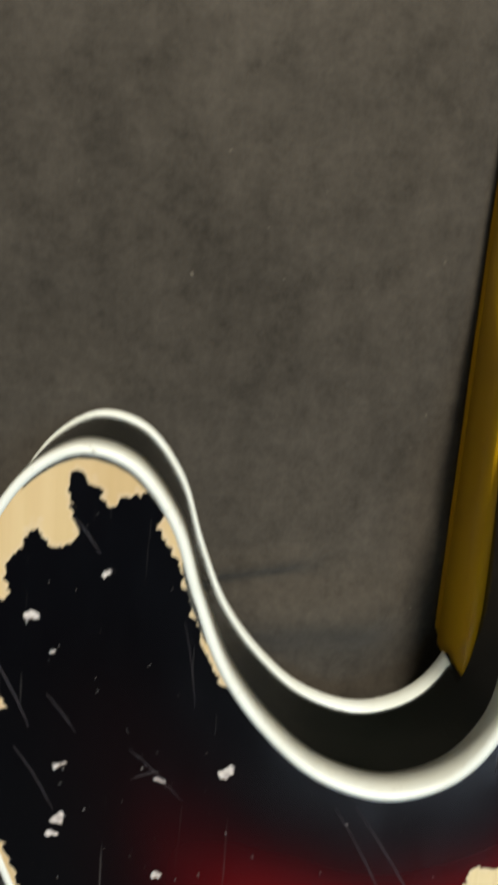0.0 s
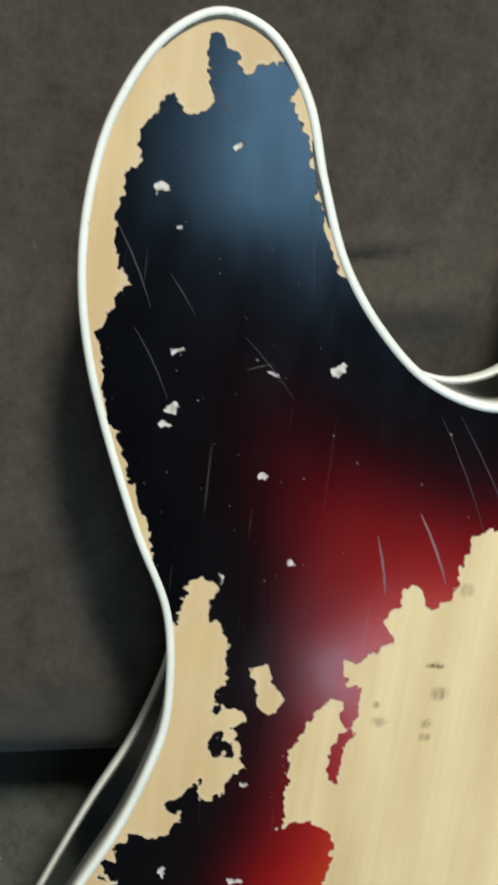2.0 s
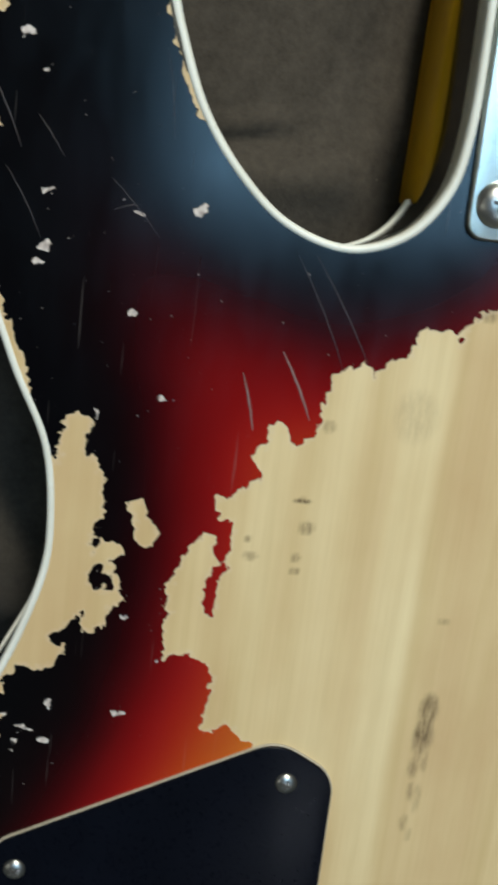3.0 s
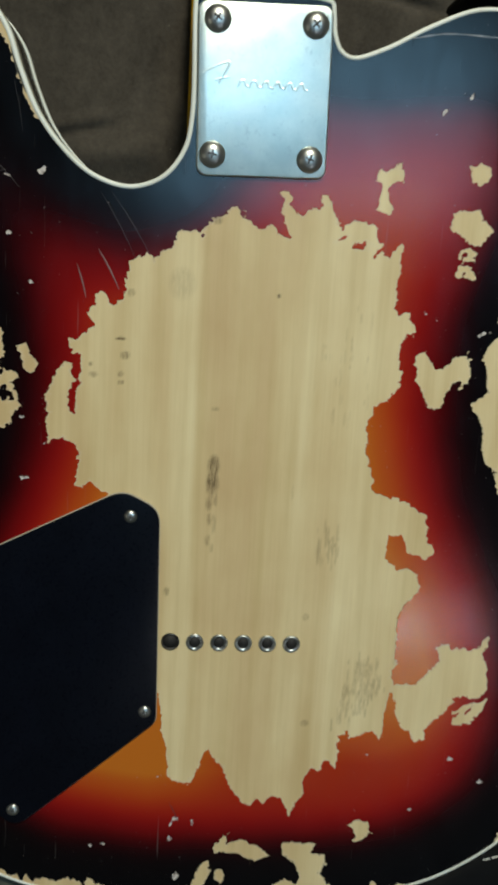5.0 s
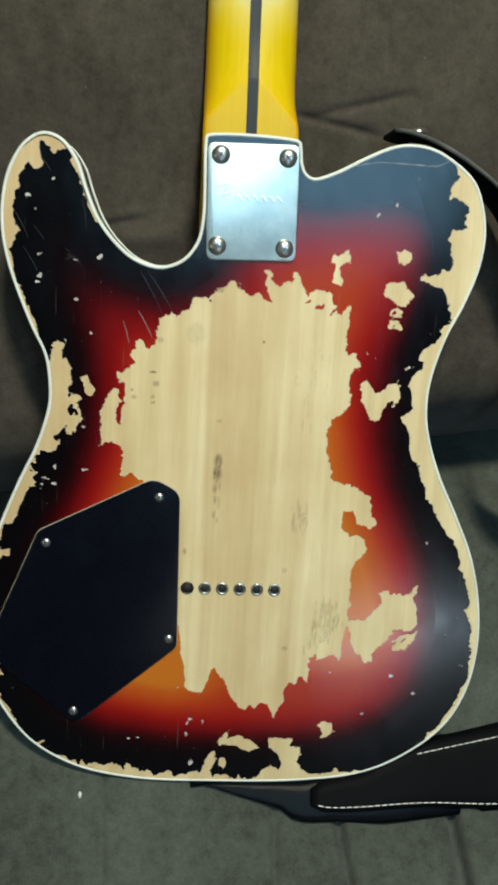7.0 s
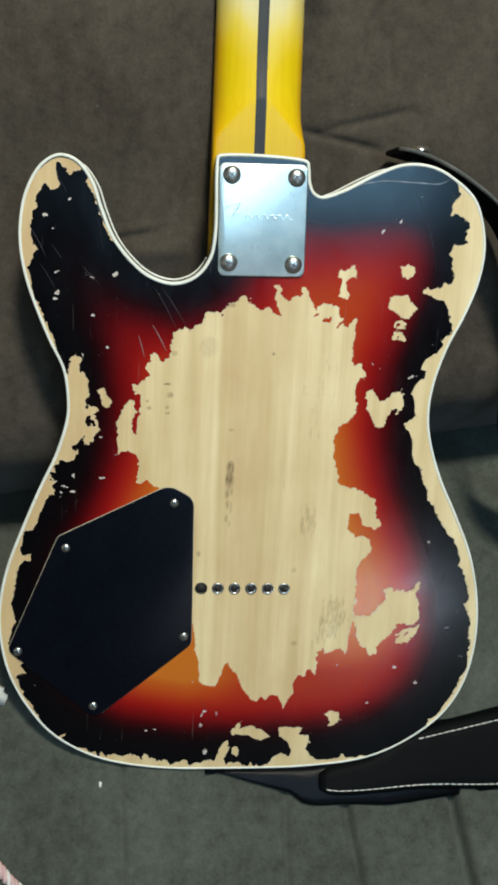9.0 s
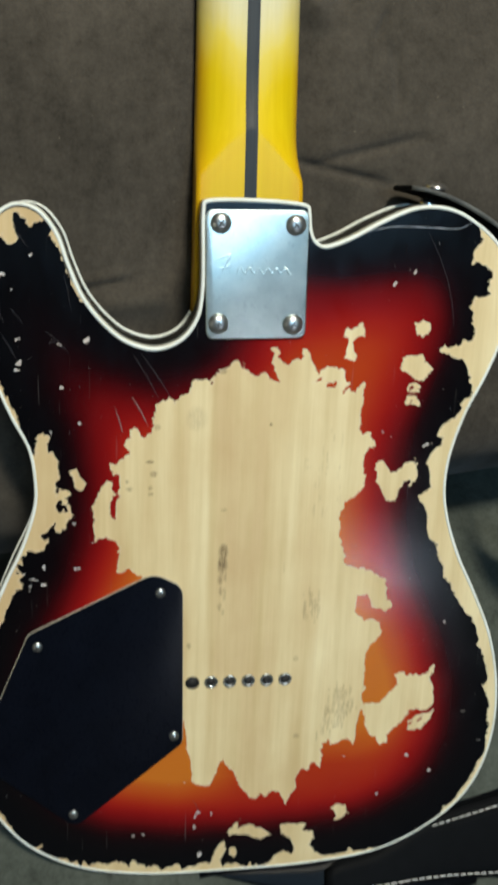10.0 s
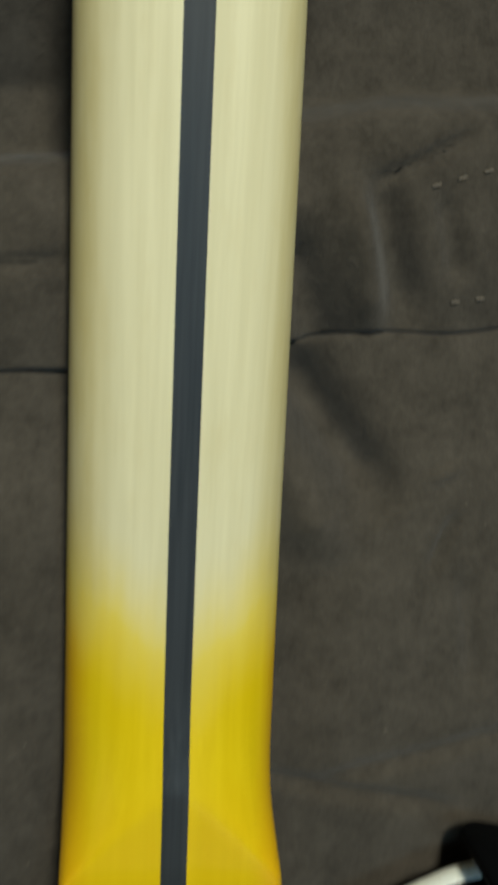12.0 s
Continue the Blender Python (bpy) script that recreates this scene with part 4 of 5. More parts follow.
# string ferrules
cup = mesh_of("ferrule", revolve([(0.0023, 0.0010), (0.0024, -0.0002), (0.0029, -0.0007), (0.0036, -0.0007), (0.0040, -0.0002), (0.0040, 0.0006)], 24), SCREW_METAL)
cup_dark = mesh_of("ferrule", revolve([(0.0030, 0.0010), (0.0031, -0.0002), (0.0036, -0.0005), (0.0041, -0.0002), (0.0041, 0.0006)], 24), DARK_METAL)
# flat dark discs stand for the shade inside the ferrules
pit, pit_wide = (mesh_of("ferrule_shade_disc", revolve([(0, -0.00012), (r, -0.00010), (r, 0.0004)], 20), HOLE_SHADE) for r in (0.0024, 0.0031))
for k in range(6):
    x = -0.027 + 0.0108 * k
    f = part("string_ferrule", cup if k else cup_dark, CHROME, guitar, "chrome string ferrule" if k else "tarnished empty string ferrule", at=(x, 0, 0))
    part("ferrule_shade_disc", pit if k else pit_wide, HOLE_SHADE, f, at=(x, 0, 0))


# neck: a flat heel that turns into a rounded shaft
def neck_axis(z):
    return NECK_X - NECK_LEAN * (z - 0.30)


def neck_side(u, z):
    """Half width on the bass side (u > 0) or the treble side; the bass side flares out at the heel."""
    if u < 0:
        return 0.0279 - 0.0114 * (z - 0.30)
    s = min(max((z - 0.270) / 0.026, 0.0), 1.0)
    return 0.0264 - 0.0097 * (z - 0.30) + (0.0015 if z < 0.30 else 0.0) * (1 - s * s * (3 - 2 * s))


BOARD_Y = 0.0490


def board_y(z):
    return BOARD_Y - 0.03 * max(0.0, z - 0.36)


def neck_back(u, z):
    """Depth of the neck's rear surface at u (-1 to 1 across) and height z."""
    top = 0.0288 - 0.03 * max(0.0, z - 0.36)
    shaft = top + (board_y(z) - 0.004 - top) * (1 - math.sqrt(max(0.0, 1 - abs(u) ** 3.0)))
    edge = max(0.0, abs(u) - 0.93) / 0.07
    heel = HEEL_Y + 0.002 * edge * edge
    arc = 0.3035 - 0.026 * abs(u) ** 1.25
    s = min(max((z - arc) / 0.030, 0.0), 1.0)
    return heel + (shaft - heel) * (1 - (1 - s) ** 2)


def build_neck():
    bm = bmesh.new()
    us = [math.sin(math.pi / 2 * (-1 + 2 * k / 48)) for k in range(49)]
    zs = [0.206, 0.24, 0.262] + [0.266 + 0.0010 * k for k in range(74)] + [0.34 + 0.01 * k for k in range(1, 35)]
    rows = []
    for z in zs:
        c = neck_axis(z)
        ring = [(c + neck_side(u, z) * u, neck_back(u, z), z) for u in us]
        ring += [(c + neck_side(1, z), board_y(z), z), (c - neck_side(-1, z), board_y(z), z)]
        rows.append([bm.verts.new(q) for q in ring])
    n = len(rows[0])
    for a, b in zip(rows, rows[1:]):
        for i in range(n):
            bm.faces.new((a[i], a[(i + 1) % n], b[(i + 1) % n], b[i]))
    bm.faces.new(rows[0]), bm.faces.new(rows[-1])
    return bm, zs


bm, neck_zs = build_neck()
neck = part("neck", bm, NECK_WOOD, guitar, "amber lacquered maple neck worn pale")


def neck_strip(half, lift, z0, z1):
    bm = bmesh.new()
    rows = []
    for z in [z0] + [z for z in neck_zs if z0 < z < z1] + [z1]:
        row = []
        for k in range(5):
            x = half * (-1 + k / 2)
            row.append(bm.verts.new((neck_axis(z) + x, neck_back(x / 0.026, z) - lift, z)))
        rows.append(row)
    for a, b in zip(rows, rows[1:]):
        for i in range(4):
            bm.faces.new((a[i], a[i + 1], b[i + 1], b[i]))
    return bm


part("skunk_stripe", neck_strip(0.00325, 0.00012, 0.2665, 0.678), WALNUT, neck, "dark walnut stripe inlaid along the neck")
bm = bmesh.new()
rows = [[bm.verts.new((neck_axis(z) + s * k * neck_side(s, z), board_y(z) + y, z)) for s, k, y in ((-1, 1, 0.0002), (1, 1, 0.0002), (1, 0.985, 0.0046), (-1, 0.985, 0.0046))] for z in (0.2085, 0.30, 0.36, 0.45, 0.68)]
for a, b in zip(rows, rows[1:]):
    for i in range(4):
        bm.faces.new((a[i], a[(i + 1) % 4], b[(i + 1) % 4], b[i]))
bm.faces.new(rows[0]), bm.faces.new(rows[-1])
part("fingerboard", bm, NECK_WOOD, neck, "amber maple fingerboard", smooth=False)

# ---- sofa ----
sofa = rooted("sofa", (0, 0.30, -0.20), "brown suede sofa with a reclined padded back", "sofa")


def fold(x, z, x0, z0, x1, z1, wide, deep):
    """A crease along a line from one point to another, soft at its ends."""
    dx, dz = x1 - x0, z1 - z0
    l2 = dx * dx + dz * dz
    s = ((x - x0) * dx + (z - z0) * dz) / l2
    d = abs((x - x0) * dz - (z - z0) * dx) / math.sqrt(l2)
    if d > 4 * wide or s < -0.2 or s > 1.2:
        return 0.0
    fade = min(1.0, max(0.0, (s + 0.2) / 0.35)) * min(1.0, max(0.0, (1.2 - s) / 0.35))
    return deep * fade * math.exp(-(d / wide) ** 2)


def seam_z(x):
    return 0.4070 + 0.130 * x + 0.0012 * math.sin(x * 55) + 0.0006 * math.sin(x * 140 + 1)


def crease_z(x):
    return 0.044 + 0.170 * x


BACK_FOLDS = [(0.030, 0.2885, 0.078, 0.2795, 0.0024, 0.0020), (0.045, 0.2895, 0.095, 0.3030, 0.0026, 0.0015), (0.026, 0.407, 0.052, 0.373, 0.0070, 0.0060), (0.018, 0.396, 0.038, 0.360, 0.008, -0.0040),
              (0.066, 0.377, 0.074, 0.380, 0.0012, -0.0012), (0.0745, 0.366, 0.069, 0.353, 0.0018, 0.0015), (0.079, 0.348, 0.084, 0.320, 0.0030, 0.0014),
              (-0.090, 0.2160, -0.062, 0.2215, 0.0022, 0.0010), (-0.088, 0.2205, -0.064, 0.2260, 0.0030, -0.0010), (-0.082, 0.2080, -0.040, 0.2130, 0.0085, -0.0034)]


def back_y(x, z):
    y = 0.0555 + 0.10 * max(0.0, abs(x - 0.02) - 0.30) ** 2
    y -= 0.008 * math.exp(-((z - 0.32) / 0.07) ** 2) * (1 - math.exp(-((x - 0.0) / 0.034) ** 4))
    y += 0.0010 * (max(0.0, z - seam_z(x) + 0.0014) / 0.0014) ** 2
    y -= 0.0078 * min(max((-0.085 - x) / 0.03, 0.0), 1.0) * min(max((z - 0.08) / 0.06, 0.0), 1.0)
    c = crease_z(x) + 0.075 - z
    if c > 0:
        y += 0.100 * (c / 0.075) ** 2.3
    y += 0.005 * (noise.noise(Vector((x * 9, z * 9, 1.3)))) + 0.0013 * noise.noise(Vector((x * 38, z * 38, 4.1)))
    for f in BACK_FOLDS:
        y += 1.8 * fold(x, z, *f)
    return y


def steps(a, b, fine_a, fine_b, fine, coarse):
    out, v = [], a
    while v < b - 1e-9:
        out.append(v)
        v += fine if fine_a <= v < fine_b else coarse
    return out + [b]


FX = steps(-0.75, 0.80, -0.26, 0.28, 0.0015, 0.02)


def padded(name, lo, hi, n, fy, deep, material, parent, label):
    bm = bmesh.new()
    rows = []
    ends = [0.0, 0.0015, 0.003, 0.005, 0.008, 0.013]
    for s in ends + [k / n for k in range(1, n) if 0.016 < k / n < 0.984] + [1 - e for e in reversed(ends)]:
        rows.append([bm.verts.new((x, fy(x, lo(x) + (hi(x) - lo(x)) * s), lo(x) + (hi(x) - lo(x)) * s)) for x in FX])
    for a, b in zip(rows, rows[1:]):
        for i in range(len(FX) - 1):
            bm.faces.new((a[i], a[i + 1], b[i + 1], b[i]))
    rim = rows[0] + [r[-1] for r in rows[1:]] + rows[-1][-2::-1] + [r[0] for r in rows[-2:0:-1]]
    far = [bm.verts.new((v.co.x, 0.05 + deep, v.co.z)) for v in rim]
    m = len(rim)
    for i in range(m):
        bm.faces.new((rim[i], rim[(i + 1) % m], far[(i + 1) % m], far[i]))
    bm.faces.new(far)
    return part(name, bm, material, parent, label)


padded("back_cushion", crease_z, seam_z, 250, back_y, 0.16, SUEDE, sofa, "brown suede back cushion with creases")


def ridge_z(x):
    return seam_z(x) + 0.050 + 0.05 * x


def head_y(x, z):
    s, r = z - seam_z(x), z - ridge_z(x)
    y = 0.0532 - 0.005 * math.sin(min(max(s, 0.0) / 0.055, 1.0) * math.pi)
    if s < 0.0012:
        y += 0.0013 * (1 - s / 0.0012) ** 2
    if r > 0:
        gap = 0.030 if x < 0 else 0.012
        y += gap * min(1.0, r / 0.006) ** 1.5 - (gap - 0.004) * min(1.0, max(0.0, r - 0.022) / 0.04)
    y += 0.0035 * noise.noise(Vector((x * 14, z * 14, 7.7))) + 0.0012 * noise.noise(Vector((x * 45, z * 45, 2.2)))
    for f in ((0.047, 0.452, 0.066, 0.4625, 0.0010, 0.0028), (0.0455, 0.451, 0.0560, 0.420, 0.0048, 0.0036), (0.040, 0.446, 0.047, 0.418, 0.0040, -0.0030), (0.062, 0.448, 0.068, 0.430, 0.003, 0.0020),
              (0.024, 0.436, 0.037, 0.408, 0.0068, 0.0050), (-0.070, 0.4215, -0.030, 0.4290, 0.0012, 0.0022), (-0.055, 0.445, -0.050, 0.41, 0.004, 0.0015)):
        y += 1.7 * fold(x, z, *f)
    return y


padded("head_cushion", seam_z, lambda x: 0.58 + 0.1 * x, 100, head_y, 0.16, SUEDE, sofa, "brown suede head roll above a stitched seam")


def seat_plane(z):
    """The level seat, into which the tail of the guitar sinks."""
    a = 0.004 + 0.577 * (z + 0.135)
    return 0.5 * (a + 0.060 - math.sqrt((a - 0.060) ** 2 + 0.0004))


def seat_y(x, z):
    y = seat_plane(z)
    c = z - (crease_z(x) - 0.140)
    if c > 0:
        y += 0.125 * (c / 0.140) ** 2.3
    y += 0.0030 * noise.noise(Vector((x * 8, z * 8, 3.3))) + 0.0012 * noise.noise(Vector((x * 40, z * 40, 9.1)))
    y += fold(x, z, 0.0715, -0.130, 0.1070, -0.300, 0.0026, 0.008) + fold(x, z, 0.1480, -0.130, 0.1830, -0.300, 0.0030, 0.013)
    y += fold(x, z, 0.0795, -0.130, 0.1150, -0.300, 0.008, -0.003) + fold(x, z, 0.1580, -0.130, 0.1930, -0.300, 0.009, -0.004)
    y += fold(x, z, 0.0345, -0.140, 0.0385, -0.260, 0.0030, 0.0040) + fold(x, z, -0.0770, -0.138, -0.0700, -0.260, 0.0034, 0.0036)
    return y


padded("seat_cushion", lambda x: -0.62, crease_z, 150, seat_y, 0.14, SUEDE_SEAT_LIT, sofa, "brown suede seat with pleats, coloured paler for the light on it")

# plain base under the cushions, down to the floor
TO_GUITAR = LYING.inverted()
bm = bmesh.new()
bmesh.ops.create_cube(bm, size=1, matrix=TO_GUITAR @ Matrix.LocRotScale((0.02, -0.085, 0.125), None, (1.42, 0.60, 0.25)))
bmesh.ops.bevel(bm, geom=bm.edges[:], offset=0.015, segments=3, affect="EDGES")
part("base", bm, SUEDE, sofa, "brown suede base")

# ---- room ----
def box(name, x0, x1, y0, y1, z0, z1, material, label, category):
    bm = bmesh.new()
    bmesh.ops.create_cube(bm, size=1, matrix=Matrix.LocRotScale(((x0 + x1) / 2, (y0 + y1) / 2, (z0 + z1) / 2), None, (x1 - x0, y1 - y0, z1 - z0)))
    ob = new(name, mesh_of(name, bm, material, False))
    return tagged(ob, label, category, "", "structure")


# floor, ceiling and walls are unseen; added to close the room
box("floor", -2.2, 2.2, -2.6, 1.6, -0.10, 0.0, BOARDS, "brown wooden floor of the room", "floor")
box("ceiling", -2.2, 2.2, -2.6, 1.6, 2.42, 2.52, PLASTER, "plain grey ceiling, added to close the room", "ceiling")
box("wall_west", -2.3, -2.2, -2.6, 1.6, 0.0, 2.42, PLASTER, "plain grey side wall, added to close the room", "wall")
box("wall_east", 2.2, 2.3, -2.6, 1.6, 0.0, 2.42, PLASTER, "plain grey side wall, added to close the room", "wall")
box("wall_north", -2.3, 2.3, 1.6, 1.7, 0.0, 2.42, PLASTER, "plain grey wall behind the sofa, added to close the room", "wall")
box("wall_south", -2.3, 2.3, -2.7, -2.6, 0.0, 2.42, PLASTER, "plain grey wall opposite the sofa, added to close the room", "wall")


# ---- strap ----
strap = rooted("guitar_strap", (0.12, 0.034, -0.165), "black leather guitar strap with white stitching on the sofa seat", "strap")


UNDER_LOW = ((-0.020, 0.0, 0.0134, 0.0385, 0.0425, 0.056, 0.0715, 0.107, 0.127, 0.184, 0.42), (-0.1310, -0.1370, -0.1409, -0.1468, -0.1512, -0.1540, -0.1532, -0.1543, -0.1525, -0.1470, -0.1180))


def strap_edges(x):
    """Upper and lower edge of the padded layer where it lies on the seat."""
    edge = float(np.interp(x, (-0.02, 0.0526, 0.0918, 0.1186, 0.1426, 0.155), (-0.1322, -0.1312, -0.1252, -0.1124, -0.0918, -0.068)))
    return min(-0.1095 + 0.175 * (x - 0.13), edge - 0.0010), -0.1452 + 0.018 * (x - 0.09) + 0.0008 * math.sin(x * 60) + 0.25 * max(0.0, x - 0.19) ** 1.5


def band(x0, x1, edges, top, thick, n=60, m=10):
    """A leather band with rounded long edges, following the seat."""
    bm = bmesh.new()
    rows = []
    for i in range(n + 1):
        x = x0 + (x1 - x0) * i / n
        zt, zb = edges(x)
        ring = []
        for k in range(m + 1):
            s = k / m
            puff = 1 - abs(2 * s - 1) ** 6
            ring.append((x, top(x, zt + (zb - zt) * s) - thick * (0.35 + 0.65 * puff), zt + (zb - zt) * s))
        for k in range(m, -1, -1):
            s = k / m
            ring.append((x, top(x, zt + (zb - zt) * s) + 0.0004, zt + (zb - zt) * s))
        rows.append([bm.verts.new(q) for q in ring])
    c = len(rows[0])
    for a, b in zip(rows, rows[1:]):
        for i in range(c):
            bm.faces.new((a[i], a[(i + 1) % c], b[(i + 1) % c], b[i]))
    bm.faces.new(rows[0]), bm.faces.new(rows[-1])
    return bm


def rest(x, z):
    return seat_plane(z) - 0.0020 - 0.0008 * math.sin(x * 22)


def end_round(x, x0, r):
    u = min(max((x - x0) / r, 0.0), 1.0)
    return math.sqrt(1 - (1 - u) ** 2)


def padded_edges(x):
    a, b = strap_edges(x)
    mid, e = (a + b) / 2, end_round(x, 0.058, 0.014)
    return mid + (a - mid) * (0.55 + 0.45 * e), mid + (b - mid) * (0.55 + 0.45 * e)


def under_edges(x):
    return strap_edges(x)[0], float(np.interp(x, *UNDER_LOW))


part("under_layer", band(-0.02, 0.42, under_edges, lambda x, z: rest(x, z) + 0.001, 0.0032), GLOSSY_LEATHER, strap, "glossy black leather backing")
part("padded_layer", band(0.058, 0.42, padded_edges, lambda x, z: rest(x, z) - 0.0032, 0.0036), LEATHER, strap, "matt black padded leather")


def stitch_line(f, x0, x1, gap=0.0046, long=0.0038, r=0.00036):
    """Short raised threads along a line."""
    bm = bmesh.new()
    x = x0
    while x < x1:
        a, b = Vector(f(x)), Vector(f(x + long))
        d = (b - a).normalized()
        u = d.cross(Vector((0, 1, 0))).normalized()
        v = u.cross(d)
        rings = []
        for s, k in ((0.0, 0.4), (0.2, 1.0), (0.8, 1.0), (1.0, 0.4)):
            c = a + (b - a) * s
            rings.append([bm.verts.new(c + (u * math.cos(t) + v * math.sin(t)) * r * k) for t in (0, 1.05, 2.09, 3.14, 4.19, 5.24)])
        for p, q in zip(rings, rings[1:]):
            for i in range(6):
                bm.faces.new((p[i], p[(i + 1) % 6], q[(i + 1) % 6], q[i]))
        x += gap
    return bm


def on_pad(side, x):
    a, b = padded_edges(x)
    z = a - 0.0042 if side > 0 else b + 0.0036
    return (x, rest(x, z) - 0.0068, z)


for side, x0 in ((1, 0.129), (-1, 0.0625)):
    tagged(part("stitching", stitch_line(lambda x: on_pad(side, x), x0, 0.40), THREAD, strap, "white stitching"), kind="stuff")

# the other end of the strap stands on edge at the upper bout
STRAP_WAY = spline([(0.0820, 0.2768), (0.0900, 0.2756), (0.099, 0.2734), (0.108, 0.2701), (0.117, 0.2660), (0.129, 0.2592), (0.1425, 0.2500), (0.158, 0.235), (0.172, 0.208), (0.181, 0.172), (0.183, 0.138), (0.182, 0.106), (0.188, 0.080), (0.206, 0.058), (0.236, 0.045)], 8, False)


def upright_band(way, y0, y1, thick, corner=0.009, far=-1):
    """A band on edge along a way; the corners of its free end are rounded, far is the sign of the far corner's shift."""
    bm = bmesh.new()
    rows = []
    for i, q in enumerate(way):
        t = (way[min(i + 1, len(way) - 1)] - way[max(i - 1, 0)]).normalized()
        s = Vector((-t.y, t.x)) * thick / 2
        u = min(0.12 + i / 9, 1.0)
        r = corner * (1 - math.sqrt(1 - (1 - u) ** 2))
        low = 0.014 * min(max((0.215 - q.y) / 0.06, 0.0), 1.0)
        r, e = r + low, y1 + far * r + low
        ring = []
        for y, k in ((y0 + r, 0.55), (y0 + r + 0.0012, 1), (e - 0.0012, 1), (e, 0.55)):
            ring.append((q + s * k, y))
        for y, k in ((e, 0.55), (e - 0.0012, 1), (y0 + r + 0.0012, 1), (y0 + r, 0.55)):
            ring.append((q - s * k, y))
        rows.append([bm.verts.new((c.x, y, c.y)) for c, y in ring])
    c = len(rows[0])
    for a, b in zip(rows, rows[1:]):
        for i in range(c):
            bm.faces.new((a[i], a[(i + 1) % c], b[(i + 1) % c], b[i]))
    bm.faces.new(rows[0]), bm.faces.new(rows[-1])
    return bm


part("strap_end", upright_band(STRAP_WAY, 0.004, 0.046, 0.0026), LEATHER, strap, "black leather strap end buttoned to the guitar")
part("cut_edge", upright_band(STRAP_WAY, 0.0032, 0.0068, 0.0023, far=1), CUT_LEATHER, strap, "grey cut edge of the strap")
button = revolve([(0, -0.0115), (0.0032, -0.0112), (0.0058, -0.0098), (0.0064, -0.0085), (0.0050, -0.0072), (0.0024, -0.0064), (0, -0.0062)], 24)
bmesh.ops.transform(button, matrix=Matrix.Translation((0.0965, 0.0155, 0.2688)) @ Matrix.Rotation(radians(-82), 4, "X"), verts=button.verts)
knob = part("strap_button", button, CHROME, guitar, "chrome strap button")
shaft = revolve([(0, -0.0064), (0.0021, -0.0064), (0.0022, 0.0058), (0, 0.0060)], 16)
bmesh.ops.transform(shaft, matrix=Matrix.Translation((0.0955, 0.0205, 0.2688)) @ Matrix.Rotation(radians(-82), 4, "X"), verts=shaft.verts)
part("button_shaft", shaft, DARK_METAL, knob, "dark steel shaft")
collar = revolve([(0, -0.0022), (0.0030, -0.0022), (0.0042, -0.0014), (0.0046, 0.0), (0.0046, 0.0012), (0, 0.0012)], 20)
bmesh.ops.transform(collar, matrix=Matrix.Translation((0.0945, 0.0190, 0.2694)) @ Matrix.Rotation(radians(-82), 4, "X"), verts=collar.verts)
part("button_collar", collar, CHROME, knob, "chrome collar on the body")

# ---- small things on the seat ----
bm = bmesh.new()
bmesh.ops.create_icosphere(bm, subdivisions=2, radius=0.0016, matrix=Matrix.Diagonal((0.7, 0.8, 1.5, 1)))
for v in bm.verts:
    v.co += 0.0004 * noise.noise_vector(v.co * 900)
crumb = new("crumb", mesh_of("crumb", bm, WHITE_PAINT))
crumb.matrix_world = LYING @ Matrix.Translation((-0.0905, seat_y(-0.0905, -0.1410) - 0.0014, -0.1410))
tagged(crumb, "tiny white crumb lying on the sofa seat", "crumb")

# scratches in the lacquer: ends in millimetres, width, and how far they bow
SCRATCHES = [(-61.1, 168.1, -52.8, 152.6, 0.55, 0.4), (-69.8, 162.2, -65.9, 148.7, 0.50, 0.3), (-60.5, 190.2, -46.5, 165.4, 0.28, 0.6), (-56.3, 190.6, -40.8, 167.3, 0.30, 0.5), (-132.0, 221.6, -123.7, 205.5, 0.30, 0.5),
             (-120.4, 212.7, -114.4, 204.7, 0.22, 0.2), (-126.6, 201.2, -118.3, 187.0, 0.24, 0.5), (-103.7, 201.7, -92.1, 190.1, 0.18, 0.3), (-116.3, 249.4, -111.1, 242.4, 0.24, 0.2), (-102.8, 194.8, -97.1, 196.7, 0.25, 0.3),
             (-94.3, 229.8, -91.0, 211.3, 0.15, 0.4), (89.9, 255.0, 108.5, 206.9, 0.25, 3.0), (-25, -80, -20.5, -90, 0.3, 0.4)]
for x0, z0, x1, z1, w, bow in SCRATCHES:
    a, b = Vector((x0, z0)), Vector((x1, z1))
    side = Vector((-(b - a).y, (b - a).x)).normalized()
    line = [(a + (b - a) * t + side * bow * 4 * t * (1 - t) + side * 0.04 * math.sin(t * 23 + x0)) * 0.001 for t in (k / 14 for k in range(15))]
    wide = [0.001 * w * (0.15 + 0.85 * math.sin(math.pi * min(max(k / 14, 0.03), 0.97)) ** 0.6) for k in range(15)]
    part("scratch", ribbon(line, wide, -0.00002, 0.00004), SCRATCH if w > 0.4 else FAINT_SCRATCH, body, "pale scratch in the lacquer")

# one long pale scrape runs across the shoulder below the binding
scrape = [p * 0.001 for p in spline([(57.0, 254.3), (60.6, 255.2), (72.3, 257.4), (92.7, 257.4), (106.4, 257.5), (112.3, 260.3)], 6, False)]
wide = [0.0007 * (0.2 + 0.8 * math.sin(math.pi * min(max(i / (len(scrape) - 1), 0.04), 0.96)) ** 0.5) * (0.8 + 0.3 * math.sin(i * 1.7)) for i in range(len(scrape))]
part("scratch", ribbon(scrape, wide, -0.00002, 0.00004), PALE_SCRATCH, body, "pale scrape in the lacquer")

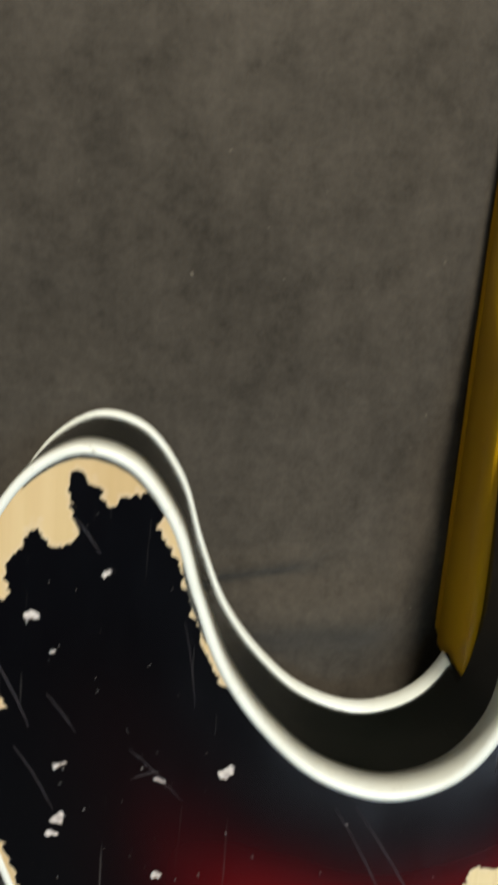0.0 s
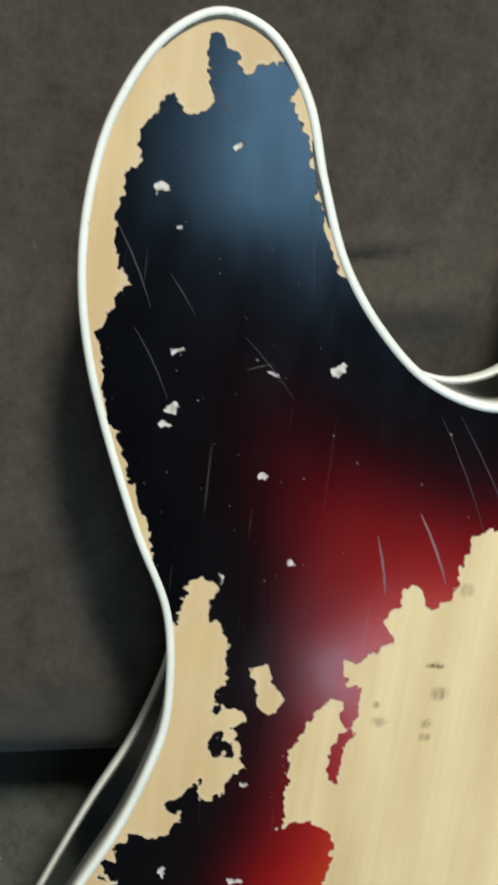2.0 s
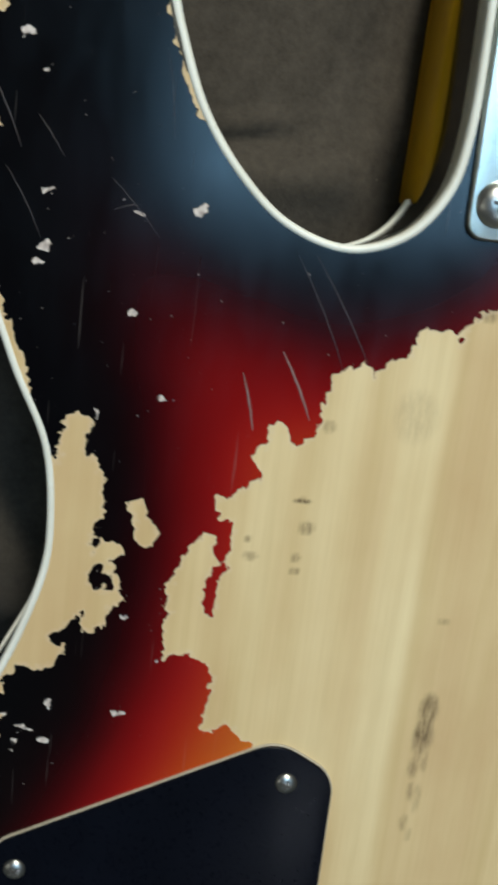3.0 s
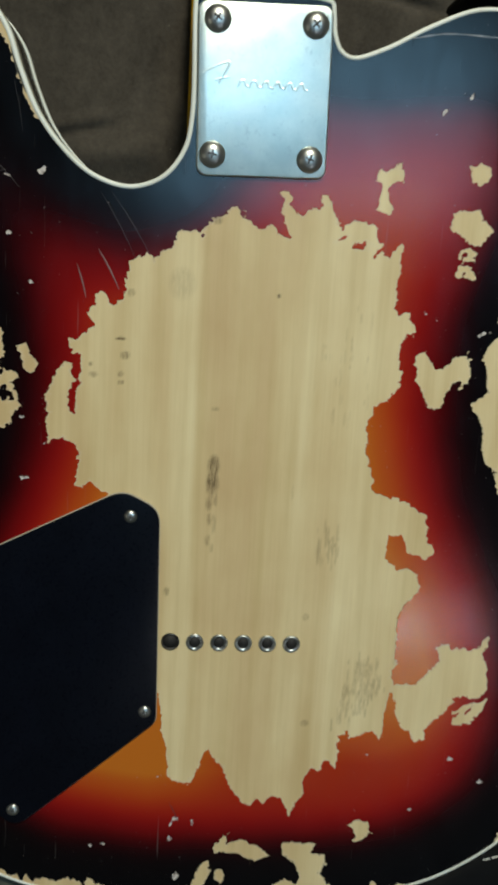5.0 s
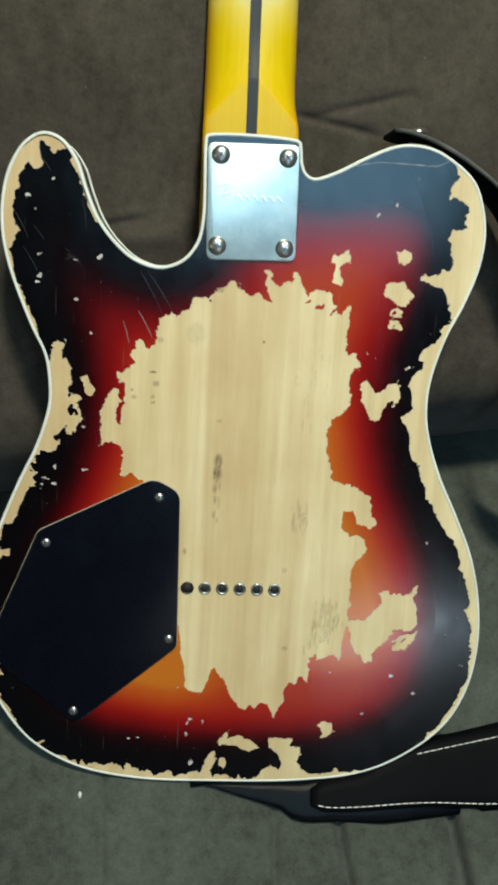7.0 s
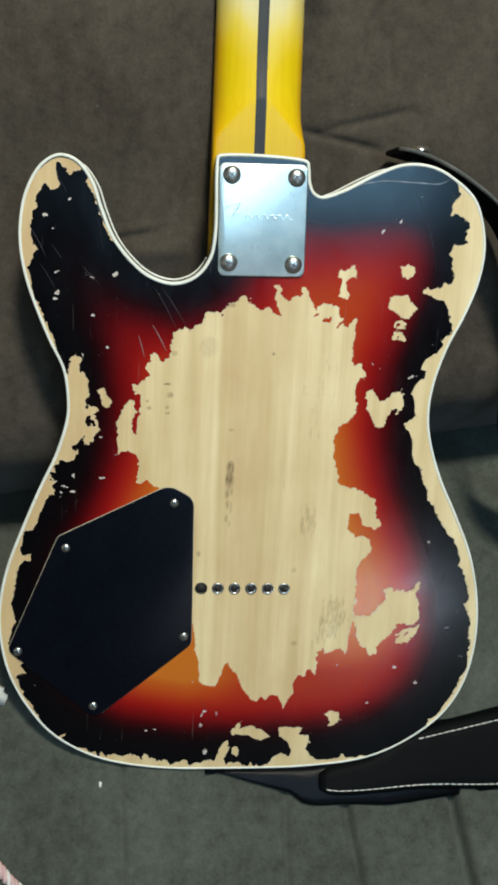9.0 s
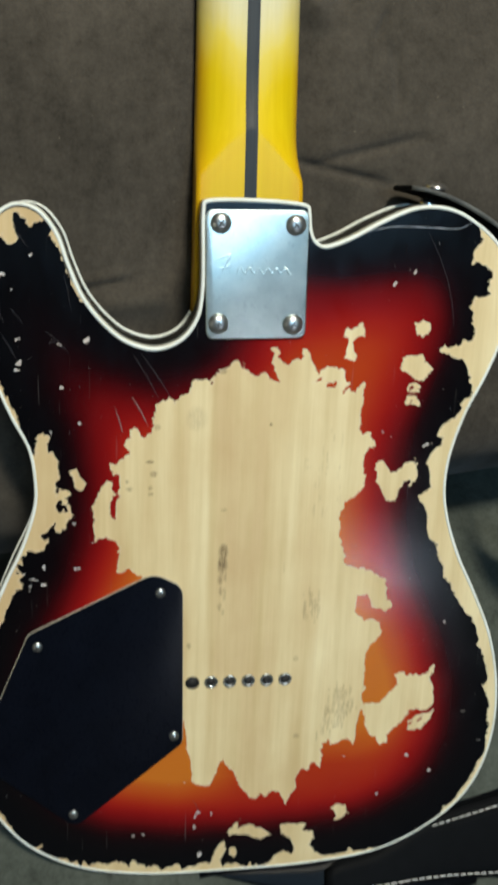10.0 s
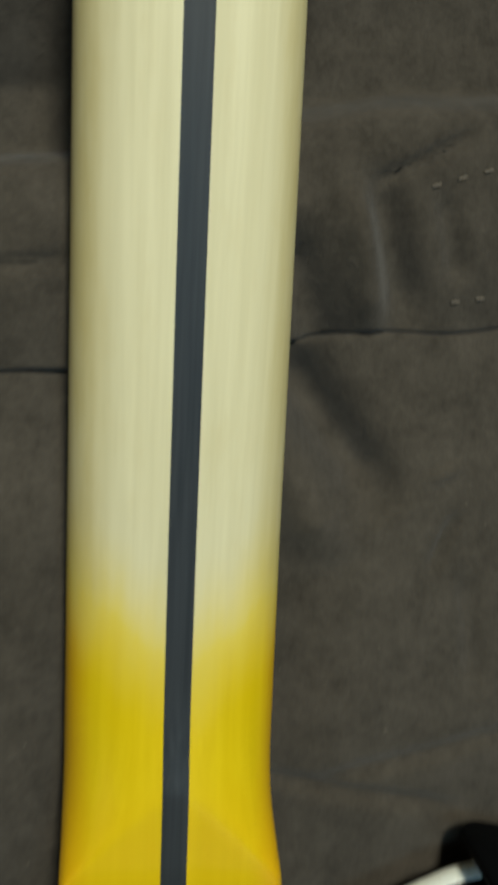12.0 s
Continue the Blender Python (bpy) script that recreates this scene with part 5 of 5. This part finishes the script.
# dark ribbons painted for the shade in the gap between binding and horn
beside = inward(OUTLINE, 0.0021)
TOP_GAP = sorted([p for p in beside if -0.127 < p.x < -0.101 and p.y > 0.250], key=lambda p: p.x)
SIDE_GAP = sorted([p for p in beside if -0.100 < p.x < -0.086 and 0.225 < p.y < 0.242], key=lambda p: p.y)
for gap_line in (TOP_GAP, SIDE_GAP):
    if len(gap_line) > 2:
        gap_line = spline([tuple(p) for p in gap_line], 5, False)
        n = len(gap_line) - 1
        wide = [0.0009 * (0.2 + 0.8 * math.sin(math.pi * min(max(i / n, 0.04), 0.96))) * (0.9 + 0.1 * math.sin(i * 0.4)) for i in range(n + 1)]
        part("binding_gap", ribbon(gap_line, wide, -0.00017, 0.00005), GAP_SHADE, body, "dark line painted for the shade in the gap beside the binding")

# pale thread ends on the head roll
for x0, z0, x1, z1 in ((0.067, 0.4230, 0.110, 0.4300), (0.058, 0.4505, 0.100, 0.4640)):
    tagged(part("stitching", stitch_line(lambda x: (x, head_y(x, z0 + (z1 - z0) * (x - x0) / (x1 - x0)) - 0.0004, z0 + (z1 - z0) * (x - x0) / (x1 - x0)), x0, x1, 0.0066, 0.0024, 0.00035), SEAM_THREAD, sofa, "brown seam stitches"), kind="stuff")

# twisted cord and a pale plastic piece on the seat
cord = rooted("twisted_cord", (-0.13, 0.0, -0.215), "pink and white twisted cord lying on the sofa seat", "cord")
CORD_WAY = spline([(-0.190, -0.158), (-0.1560, -0.1815), (-0.1457, -0.1901), (-0.1370, -0.1965), (-0.115, -0.218), (-0.080, -0.240), (-0.030, -0.256)], 24, False)


def strand(turn, r=0.0021, off=0.0017, pitch=0.011, sides=8):
    bm = bmesh.new()
    rings, run = [], 0.0
    for i, q in enumerate(CORD_WAY):
        t = (CORD_WAY[min(i + 1, len(CORD_WAY) - 1)] - CORD_WAY[max(i - 1, 0)]).normalized()
        if i:
            run += (q - CORD_WAY[i - 1]).length
        y = seat_y(q.x, q.y) - 0.0038
        u, v = Vector((-t.y, 0, t.x)), Vector((0, -1, 0))
        a = 2 * math.pi * (run / pitch + turn)
        c = Vector((q.x, y, q.y)) + (u * math.cos(a) + v * math.sin(a)) * off
        rings.append([bm.verts.new(c + (u * math.cos(2 * math.pi * k / sides) + v * math.sin(2 * math.pi * k / sides)) * r) for k in range(sides)])
    for a, b in zip(rings, rings[1:]):
        for k in range(sides):
            bm.faces.new((a[k], a[(k + 1) % sides], b[(k + 1) % sides], b[k]))
    bm.faces.new(rings[0]), bm.faces.new(rings[-1])
    return bm


for k, m in enumerate((PINK_CORD, WHITE_CORD, PINK_CORD)):
    part("strand", strand(k / 3), m, cord)

bm = bmesh.new()
bmesh.ops.create_cube(bm, size=1, matrix=Matrix.Diagonal((0.030, 0.012, 0.016, 1)))
bmesh.ops.bevel(bm, geom=bm.edges[:], offset=0.004, segments=3, affect="EDGES")
pale = new("plastic_piece", mesh_of("plastic_piece", bm, PALE_PLASTIC))
pale.matrix_world = LYING @ Matrix.Translation((-0.1705, seat_y(-0.1705, -0.089) - 0.0058, -0.089)) @ Matrix.Rotation(radians(20), 4, "Y")
tagged(pale, "small pale plastic piece half hidden behind the guitar", "plastic piece")
